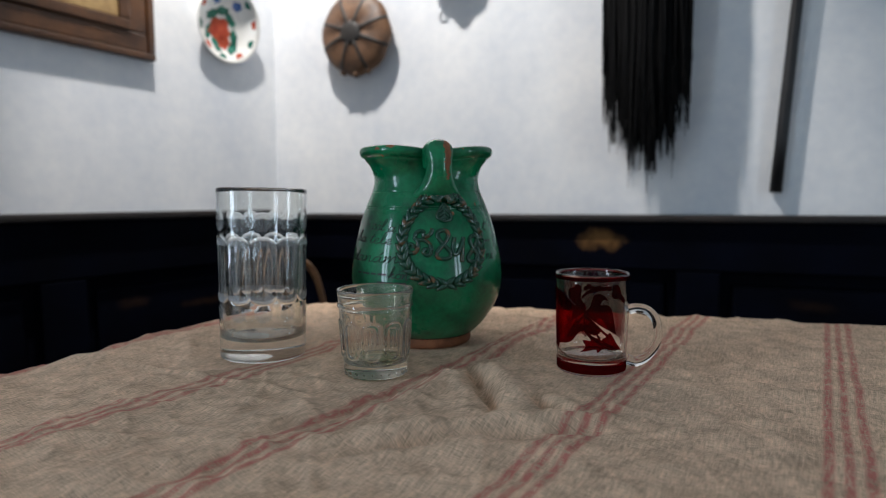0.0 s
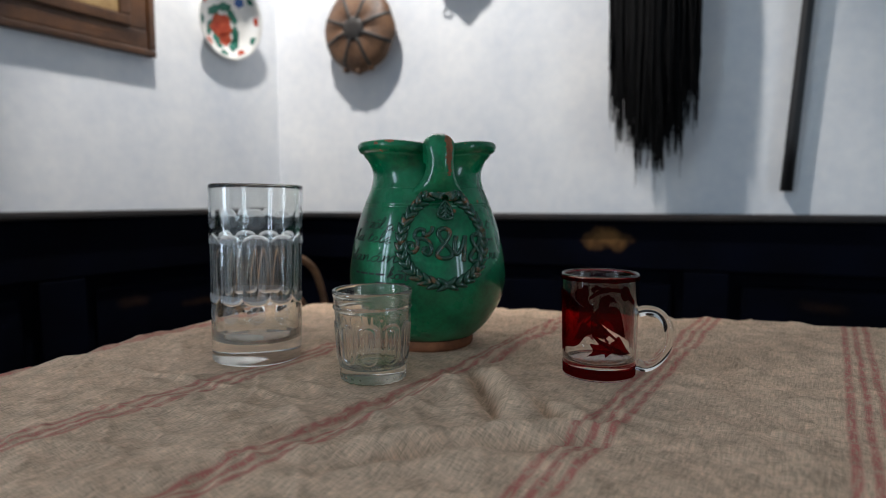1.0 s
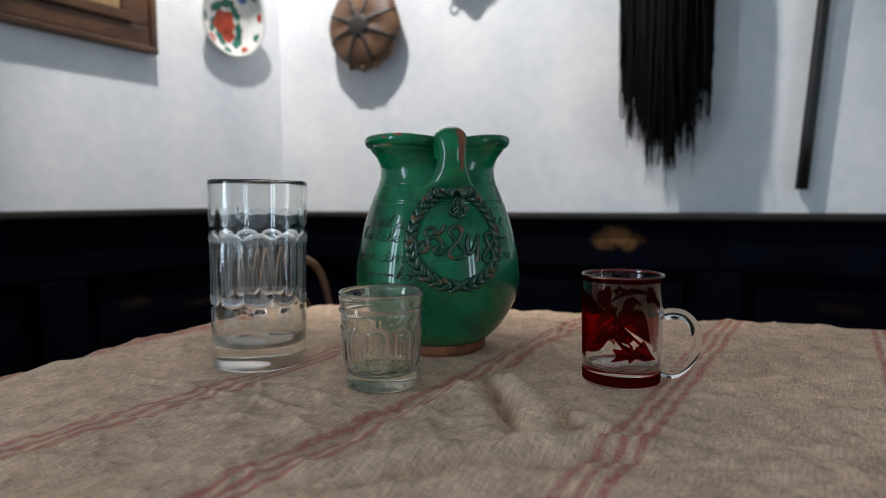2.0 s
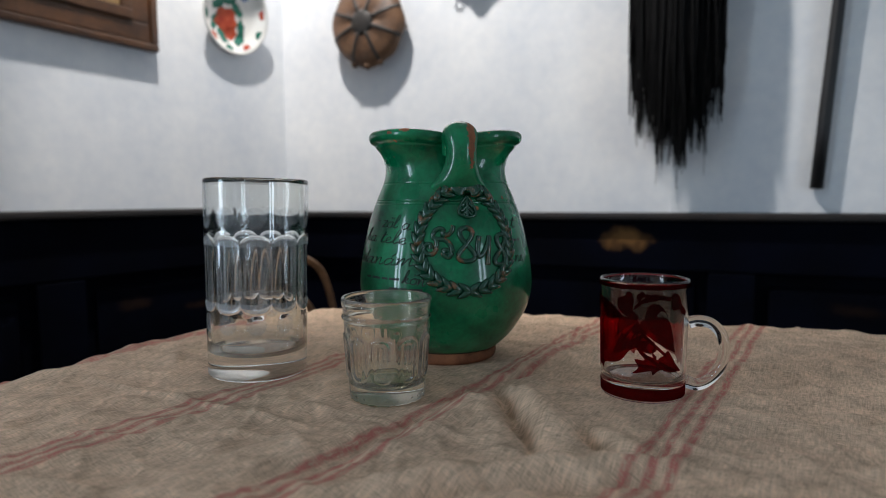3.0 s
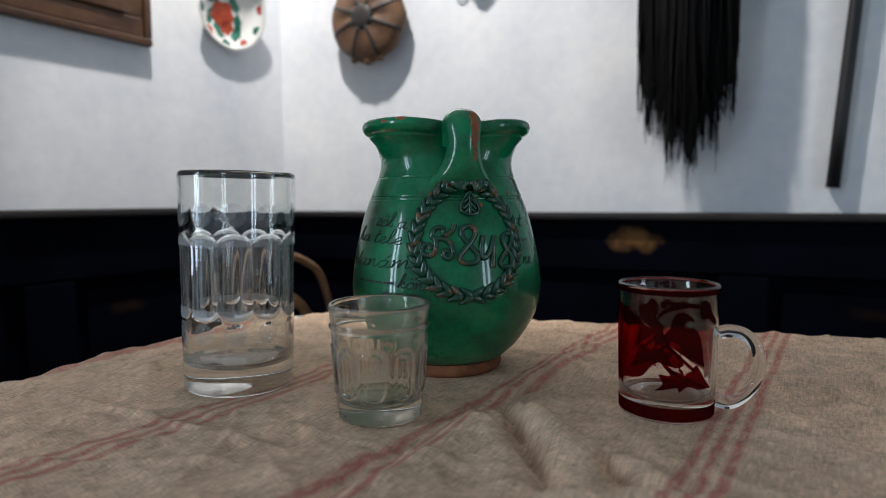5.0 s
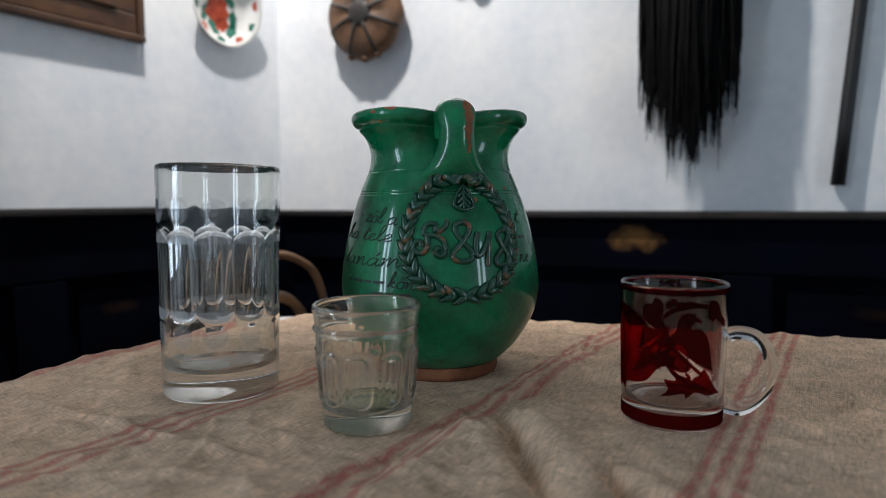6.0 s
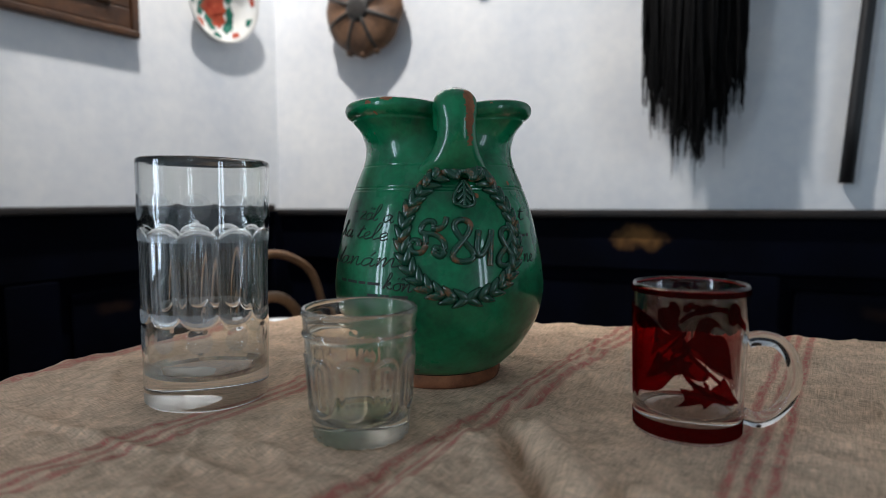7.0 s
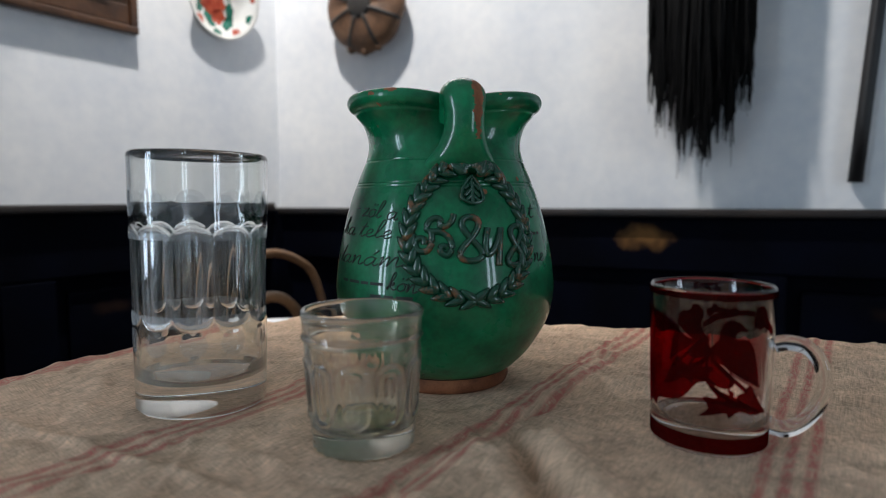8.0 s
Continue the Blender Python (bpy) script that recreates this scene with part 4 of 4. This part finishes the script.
def ruby_mug():
    t = empty("glass_mug", pose(*MUG_AT, CLOTH - 0.0006, 0, 0, -16), "clear glass mug with etched ruby-red bird and leaves", "mug")
    n = 96

    def r_of(z):
        return 0.0268 + 0.0020 * (z / 0.078)

    outer = [ring(r_of(z) - e, z, n) for z, e in ((0, 0.0016), (0.0008, 0.0005), (0.002, 0)) ] + [ring(r_of(0.002 + 0.0736 * i / 50), 0.002 + 0.0736 * i / 50, n) for i in range(1, 51)] + [ring(r_of(0.078) - 0.0002, 0.0770, n), ring(r_of(0.078) - 0.0011, 0.078, n)]
    inner = [ring(r, z, n) for r, z in dense(((0.0271, 0.0777), (0.0266, 0.0765), (0.0262, 0.06), (0.0255, 0.03), (0.0251, 0.0165), (0.0241, 0.0132), (0.021, 0.0116), (0.010, 0.0110), (0.002, 0.0109)))]
    part("body", hollow(outer, inner, n, 0.0004), (CLEAR, DULL_BASE), t)
    # handle on the local +x side
    hp = smooth_line([(0.0282, 0.0490, 0.0038), (0.034, 0.0505, 0.0038), (0.0420, 0.0490, 0.0036), (0.0480, 0.0425, 0.0035), (0.0502, 0.0325, 0.0034), (0.0480, 0.0215, 0.0034), (0.0420, 0.0125, 0.0035), (0.0345, 0.0080, 0.0038), (0.0275, 0.0095, 0.0042)], 7)
    part("handle", tube([(x, 0, z) for x, z, _ in hp], [r for _, _, r in hp], 20, up=(0, 1, 0), flat=1.35), CLEAR, t, "clear glass ear handle")

    def skin(name, shape, turn, label=""):
        """A flat outline (angle round, height) laid on the mug's side."""
        bm = bmesh.new()
        pts = smooth_line(shape + shape[:1], 3)[:-1]
        bm.faces.new([bm.verts.new((a * 0.028, h, 0)) for a, h in pts])
        bmesh.ops.triangulate(bm, faces=bm.faces[:])
        for _ in range(3):
            long = [e for e in bm.edges if e.calc_length() > 0.004]
            if long:
                bmesh.ops.subdivide_edges(bm, edges=long, cuts=1)
                bmesh.ops.triangulate(bm, faces=bm.faces[:])
        for v in bm.verts:
            a, h = turn + v.co.x / 0.028, v.co.y
            r = r_of(h) + 0.00025
            v.co = Vector((r * math.cos(a), r * math.sin(a), h))
        bmesh.ops.recalc_face_normals(bm, faces=bm.faces[:])
        part(name, bm, RUBY, t, label)

    def band(z0, z1, name, label):
        bm, _ = surface([ring(r_of(z) + 0.00025, z, n) for z in (z0, (z0 + z1) / 2, z1)])
        part(name, bm, RUBY, t, label)

    band(0.0022, 0.0098, "base_band", "ruby-red band round the base")
    band(0.0735, 0.0766, "rim_band", "ruby-red line round the rim")
    face = radians(-96)
    for turn in (face, face + math.pi):
        skin("wing", [(-1.394, 0.0688), (-1.153, 0.066), (-0.89, 0.0651), (-0.645, 0.0622), (-0.483, 0.0587), (-0.376, 0.0562), (-0.233, 0.0552), (-0.016, 0.0535), (-0.031, 0.0453), (-0.047, 0.0367), (-0.193, 0.0347), (-0.41, 0.0271), (-0.645, 0.0244), (-0.935, 0.0228), (-1.004, 0.0184), (-1.173, 0.0207), (-1.394, 0.0201)], turn, "ruby-red spread wing")
        skin("tail", [(-0.063, 0.0535), (0.031, 0.0504), (0.149, 0.045), (0.293, 0.0411), (0.384, 0.0358), (0.281, 0.0334), (0.125, 0.034), (0.004, 0.0361), (-0.063, 0.0378)], turn)
        skin("bud", [(-0.506, 0.0659), (-0.44, 0.0681), (-0.326, 0.0688), (-0.273, 0.0718), (-0.173, 0.0709), (-0.121, 0.0669), (-0.149, 0.0617), (-0.086, 0.0578), (-0.016, 0.0567), (-0.047, 0.0541), (-0.253, 0.0554), (-0.418, 0.0586), (-0.497, 0.0613)], turn)
        skin("bird", [(0.121, 0.0555), (0.141, 0.06), (0.221, 0.0638), (0.363, 0.0647), (0.492, 0.0625), (0.569, 0.0592), (0.436, 0.0602), (0.363, 0.0564), (0.56, 0.0561), (0.68, 0.0523), (0.758, 0.0452), (0.813, 0.0369), (0.848, 0.0335), (0.655, 0.036), (0.47, 0.0388), (0.261, 0.0426), (0.043, 0.0479), (0.004, 0.0521)], turn, "ruby-red bird")
        for leaf in (
            [(0.706, 0.0701), (0.813, 0.0713), (0.935, 0.0684), (1.004, 0.0636), (1.173, 0.0595), (1.134, 0.0561), (0.903, 0.0613), (0.785, 0.0601), (0.685, 0.0638)],
            [(-0.173, 0.0193), (-0.008, 0.0239), (-0.094, 0.029), (0.129, 0.029), (-0.016, 0.0342), (0.181, 0.0321), (0.363, 0.0301), (0.607, 0.0263), (0.935, 0.0211), (0.706, 0.0209), (0.479, 0.0227), (0.31, 0.0194), (0.269, 0.022), (0.031, 0.0205)],
            [(0.551, 0.0319), (0.645, 0.0351), (0.769, 0.0307), (0.897, 0.0255), (1.057, 0.0205), (0.706, 0.0227), (0.479, 0.0258), (0.427, 0.03)],
        ):
            skin("leaf", leaf, turn, "ruby-red leaf")
        for line in (
            [(-0.121, 0.0618), (0.063, 0.0661), (0.261, 0.0677), (0.47, 0.0686), (0.665, 0.0678)],
            [(-0.016, 0.0535), (0.043, 0.0464), (0.261, 0.0405), (0.448, 0.0356), (0.607, 0.0318)],
            [(-0.047, 0.0367), (0.102, 0.0327), (0.261, 0.0291), (0.47, 0.0253)],
            [(0.301, 0.0422), (0.343, 0.037), (0.281, 0.0337), (0.384, 0.0301)],
        ):
            w = smooth_line(line, 4)
            skin("twig", [(a, h + 0.0013) for a, h in w] + [(a, h - 0.0013) for a, h in reversed(w)], turn)
        for a, h in [(-0.016, 0.0686), (0.055, 0.0703), (0.161, 0.0689), (0.253, 0.0682), (0.343, 0.0692)]:
            skin("berry", [(a + 0.062 * math.cos(k), h + 0.0020 * math.sin(k)) for k in (0, 1.05, 2.1, 3.14, 4.2, 5.25)], turn)


cut_tumbler()
pressed_tumbler()
ruby_mug()


# ---- things on the walls ----
def on_right(s, z, out=0.0):
    return K + RD * s + RN * out + Vector((0, 0, z))


def on_left(s, z, out=0.0):
    return K + LD * s + LN * out + Vector((0, 0, z))


def gourd_flask():
    """Local x along the wall, y up, z into the room."""
    g = empty("gourd_flask", axes(on_right(0.292, 1.330, 0.022), RD, (0, 0, 1)), "round brown gourd flask with dark radiating ribs hanging on the wall", "flask")
    n = 64

    def edge(a):
        r = 0.094 + 0.0015 * math.cos(8 * a + 0.4)
        return r * (1 + 0.14 * max(0, -math.sin(a)) ** 2 + 0.20 * max(0, math.sin(a)) ** 2)

    rows = []
    for k, h in ((0.86, 0.0), (0.99, 0.008), (1.0, 0.018), (0.95, 0.027), (0.82, 0.035), (0.6, 0.042), (0.36, 0.046), (0.14, 0.047)):
        rows.append([(k * edge(2 * math.pi * j / n) * math.cos(2 * math.pi * j / n) * (1.10 - 0.13 * math.sin(2 * math.pi * j / n) ** 2), k * edge(2 * math.pi * j / n) * math.sin(2 * math.pi * j / n), h - 0.003 * (0.5 + 0.5 * math.cos(8 * 2 * math.pi * j / n))) for j in range(n)])
    bm, rings = surface(rows)
    bm.faces.new(list(reversed(rings[0])))
    bm.faces.new(rings[-1])
    bmesh.ops.recalc_face_normals(bm, faces=bm.faces[:])
    part("shell", bm, GOURD, g)
    for j in range(8):
        a = 2 * math.pi * (j + 0.5) / 8
        pts = [(k * edge(a) * math.cos(a) * (1.10 - 0.13 * math.sin(a) ** 2), k * edge(a) * math.sin(a), h + 0.001) for k, h in ((0.15, 0.047), (0.36, 0.045), (0.6, 0.041), (0.82, 0.034), (0.95, 0.026), (1.0, 0.017), (0.98, 0.007))]
        part("rib", tube(pts, 0.0046, 8, up=(0, 0, 1), flat=0.30), STRAP, g)
    c = lathe([(0.030, 0.040), (0.031, 0.0455), (0.026, 0.0485), (0.012, 0.0500), (0.002, 0.0505)], 24)
    part("boss", c, STRAP, g, "dark round boss")
    for a, r in ((-1.95, 0.010), (-1.2, 0.009), (-1.57, 0.010)):
        b = bmesh.new()
        bmesh.ops.create_uvsphere(b, u_segments=12, v_segments=8, radius=r)
        bmesh.ops.translate(b, verts=b.verts[:], vec=(0.100 * math.cos(a), 0.103 * math.sin(a), 0.018))
        part("knob", b, GOURD, g)


def hung_canteen():
    g = empty("hung_canteen", axes(on_right(0.560, 1.495, 0.012), RD, (0, 0, 1)), "dark carved wooden canteen hanging on the wall, lower edge lobed", "canteen")
    n = 60
    rows = []
    for k, h in ((0.9, 0.0), (1.0, 0.012), (1.0, 0.034), (0.9, 0.046), (0.5, 0.054), (0.1, 0.056)):
        rows.append([(k * (0.058 + 0.006 * math.cos(5 * (2 * math.pi * j / n) + 1.57)) * math.cos(2 * math.pi * j / n), k * (0.070 + 0.008 * math.cos(5 * (2 * math.pi * j / n) + 1.57)) * math.sin(2 * math.pi * j / n), h) for j in range(n)])
    bm, rings = surface(rows)
    bm.faces.new(list(reversed(rings[0])))
    bm.faces.new(rings[-1])
    bmesh.ops.recalc_face_normals(bm, faces=bm.faces[:])
    part("body", bm, STRAP, g)
    part("ring", tube([(-0.045 + 0.011 * math.cos(a), -0.064 + 0.011 * math.sin(a), 0.03) for a in [2 * math.pi * k / 20 for k in range(21)]], 0.0022, 6), STICK, g, "small dark metal ring")


def horsehair():
    """A long black tassel of many strands gathered on a stick."""
    g = empty("horsehair_tassel", axes(on_right(1.015, 1.90, 0.0), RD, (0, 0, 1)), "long black horsehair tassel hanging on the wall", "tassel")
    rnd = random.Random(5)
    bm = bmesh.new()
    for i in range(1300):
        u = clamp(rnd.triangular(-0.95, 0.95, 0), -0.72, 0.72) if i % 3 else rnd.uniform(-0.72, 0.72)
        dep = 0.020 + 0.095 * rnd.random() * (1 - 0.5 * abs(u))
        clump = round(u * 9) / 9
        ln = 0.870 + 0.050 * math.cos(clump * 3.0 - 0.2) + 0.030 * math.sin(clump * 19) - 0.03 * abs(u) + rnd.uniform(-0.15, 0.025)
        wisp = i % 9 == 0                  # a few long thin strands hang below the rest
        ln += rnd.uniform(0.0, 0.055) if wisp else 0.0
        x0, x1 = u * 0.088 + 0.012, u * 0.122 + 0.016
        tip = clump * 0.122 + 0.016 + rnd.uniform(-0.014, 0.014)
        ph = rnd.uniform(0, 6)
        pts, rr = [], []
        for k in range(8):
            s = k / 7
            x = x0 + (x1 - x0) * step(0, 0.7, s)
            x = x + (tip - x) * step(0.75, 1.0, s) * 0.7 + 0.004 * math.sin(ph + s * 9) * s
            pts.append((x, -ln * s, dep * (0.45 + 0.55 * step(0, 0.4, s)) + 0.003 * math.cos(ph + s * 8)))
            rr.append((0.0022 if wisp else 0.0040) * (1 - 0.85 * step(0.62, 1.0, s)))
        rows = []
        for p, r in zip(pts, rr):
            rows.append([(p[0] + r * math.cos(a), p[1], p[2] + r * math.sin(a)) for a in (0, 1.57, 3.14, 4.71)])
        surface(rows, bm)
    h = part("hair", bm, HAIR, g)
    h["kind"] = "stuff"
    part("binding", tube([(0, 0.03, 0.035), (0, -0.02, 0.04), (0, -0.09, 0.045)], [0.03, 0.042, 0.048], 16, up=(0, 0, 1), flat=0.7), STRAP, g, "dark leather binding")


def wall_stick():
    a = on_right(1.300, 0.902, 0.0130)
    b = on_right(1.368, 1.95, 0.022)
    st = link("stick", tube([a + (b - a) * k / 8 for k in range(9)], [0.0125 - 0.0004 * k for k in range(9)], 14), STICK)
    tagged(st, "straight dark wooden stick hanging on the wall", "stick")


def plate():
    """Local x along the wall, y up, z into the room."""
    p = empty("wall_plate", axes(on_left(0.182, 1.354, 0.012), -LD, (0, 0, 1)) @ pose(0, 0, 0, 8, 0, 0), "white ceramic plate painted with red flower and green leaves", "plate")
    R = 0.098
    prof = [(0.055, 0.0), (0.060, 0.003), (0.085, 0.012), (R, 0.022), (R + 0.001, 0.024), (R - 0.002, 0.0255), (0.088, 0.017), (0.064, 0.009), (0.058, 0.0065), (0.03, 0.006), (0.002, 0.006)]
    part("dish", lathe(prof, 72), CERAMIC, p)

    def z_at(r):
        return 0.0064 if r < 0.058 else 0.0064 + (r - 0.058) * 0.36

    def spot(name, x, y, rx, ry, turn, mat, lab=""):
        bm = bmesh.new()
        rows = []
        for k in (0.02, 0.5, 1.0):
            row = []
            for j in range(14):
                a = 2 * math.pi * j / 14
                w = 1 + 0.16 * math.sin(5 * a + x * 90)
                dx, dy = k * rx * math.cos(a) * w, k * ry * math.sin(a) * w
                px, py = x + dx * math.cos(turn) - dy * math.sin(turn), y + dx * math.sin(turn) + dy * math.cos(turn)
                row.append((px, py, z_at(math.hypot(px, py)) + 0.0006))
            rows.append(row)
        surface(rows, bm)
        part(name, bm, mat, p, lab, smooth=False)

    spot("flower", -0.020, -0.018, 0.033, 0.030, 0.3, RED_PAINT, "painted red flower")
    spot("flower", -0.004, -0.048, 0.020, 0.016, 0.8, RED_PAINT)
    for x, y, a in ((-0.055, -0.03, 1.2), (-0.045, 0.015, 0.5), (0.012, 0.012, 2.4), (0.026, -0.03, 1.7), (0.022, -0.058, 0.9), (-0.03, -0.058, 2.3), (-0.012, 0.03, 0.1)):
        spot("leaf", x, y, 0.021, 0.011, a, GREEN_PAINT, "painted green leaf")
    for k in range(10):
        a = 2 * math.pi * (k + 0.3) / 10
        mat = (RED_PAINT, GREEN_PAINT)[k % 2]
        spot("sprig", 0.086 * math.cos(a), 0.086 * math.sin(a), 0.012, 0.009, a + 1.5, mat)
    spot("bud", 0.03, 0.05, 0.014, 0.012, 0, BLUE_PAINT, "painted blue bud")
    spot("bud", -0.035, 0.055, 0.013, 0.011, 0, BLUE_PAINT)


def picture():
    """Framed picture on the left wall; local x towards the corner, y up, z into the room."""
    p = empty("framed_picture", axes(on_left(0.388, 1.217, 0.003), -LD, (0, 0, 1)), "picture in a broad dark brown moulded wooden frame", "picture")
    W, H = 0.62, 0.50
    for name, a, b, z1, mat in (("frame_edge", 0.0, 0.016, 0.020, FRAMEWOOD), ("frame_slope", 0.0161, 0.058, 0.014, FRAMEWOOD), ("frame_bead", 0.0581, 0.082, 0.020, FRAMEWOOD), ("gilt_slip", 0.0821, 0.120, 0.013, GILT)):
        for k, (x0, x1, y0, y1) in enumerate(((-W + a, -a, a, b), (-W + a, -a, H - b, H - a), (-W + a, -W + b, b, H - b), (-b, -a, b, H - b))):
            part(name, box(bmesh.new(), x0, x1, y0, y1, 0.0, z1 - 0.0004 * k, 0.004), mat, p, smooth=False)
    box_part("sheet", (-W + 0.11, -0.11, 0.11, H - 0.11, 0.002, 0.008), CANVAS, p, "pale printed sheet", 0)


def bent_chair():
    """A bentwood chair pushed in behind the table; only its hoops show over the cloth."""
    c = empty("bentwood_chair", pose(-0.305, 1.16, 0, 0, 0, 62), "brown bentwood chair standing behind the table", "chair")

    def hoop(w, z0, z1, y):
        pts = [(-w, y, z0), (-w * 1.02, y + 0.01, (z0 + z1) / 2), (-w * 0.80, y + 0.015, z1 - 0.055), (-w * 0.45, y + 0.018, z1 - 0.014), (0, y + 0.02, z1), (w * 0.45, y + 0.018, z1 - 0.014), (w * 0.80, y + 0.015, z1 - 0.055), (w * 1.02, y + 0.01, (z0 + z1) / 2), (w, y, z0)]
        return [tuple(q) for q in smooth_line(pts, 5)]

    part("back_hoop", tube(hoop(0.133, 0.44, 0.786, 0), 0.0072, 10), CANE, c)
    part("inner_hoop", tube(hoop(0.088, 0.44, 0.714, 0), 0.0095, 10), CANE, c)
    st = lathe([(0.13, 0.425), (0.165, 0.428), (0.175, 0.437), (0.170, 0.447), (0.12, 0.449)], 40)
    bmesh.ops.translate(st, verts=st.verts[:], vec=(0, -0.14, 0))
    part("seat", st, CANE, c)
    for x, y in ((-0.12, 0.0), (0.12, 0.0), (-0.12, -0.26), (0.12, -0.26)):
        part("leg", tube([(x, y, 0.43), (x * 1.15, y * 1.05, 0.2), (x * 1.3, y * 1.1, 0.0)], [0.013, 0.012, 0.010], 10), CANE, c)


def cushion():
    """A small pillow stood on the chair seat."""
    ob = empty("cushion", pose(-0.270, 1.10, 0.452, 0, 0, 8), "small white cushion with a blue stripe standing on the chair", "cushion")

    def pad(x0, x1, lift):
        rows = []
        for i in range(13):
            a = -1 + i / 6
            row = []
            for k in range(24):
                b = 2 * math.pi * k / 24
                x = clamp(0.10 * math.copysign(abs(math.cos(b)) ** 0.7, math.cos(b)), x0, x1)
                fat = math.sqrt(max(0.02, 1 - abs(a) ** 3)) * math.sqrt(max(0.05, 1 - (abs(x) / 0.102) ** 4))
                row.append((x, (0.045 * fat + lift) * math.sin(b), 0.1195 + 0.1195 * a))
            rows.append(row)
        bm, rings = surface(rows)
        bm.faces.new(list(reversed(rings[0])))
        bm.faces.new(rings[-1])
        return bm

    part("cover", pad(-0.1, 0.1, 0.0), PAPER, ob)
    part("stripe", pad(0.02, 0.055, 0.0012), BLUE_PAINT, ob, "blue woven stripe")


def ceiling_spot():
    c = empty("ceiling_spot", pose(SPOT.x, SPOT.y, 0), "small white ceiling spot lamp over the corner", "lamp")
    part("rose", lathe([(0.05, HIGH - 0.001), (0.05, HIGH - 0.015), (0.03, HIGH - 0.025)], 28), METAL, c)
    part("stem", lathe([(0.008, HIGH - 0.024), (0.008, SPOT.z + 0.075)], 12), METAL, c)
    sh, _ = surface([ring(r, z, 28) for r, z in ((0.01, SPOT.z + 0.075), (0.035, SPOT.z + 0.065), (0.05, SPOT.z + 0.045), (0.052, SPOT.z + 0.043), (0.036, SPOT.z + 0.060), (0.01, SPOT.z + 0.070))])
    bmesh.ops.recalc_face_normals(sh, faces=sh.faces[:])
    part("shade", sh, METAL, c)


gourd_flask()
hung_canteen()
horsehair()
wall_stick()
plate()
picture()
bent_chair()
cushion()
ceiling_spot()
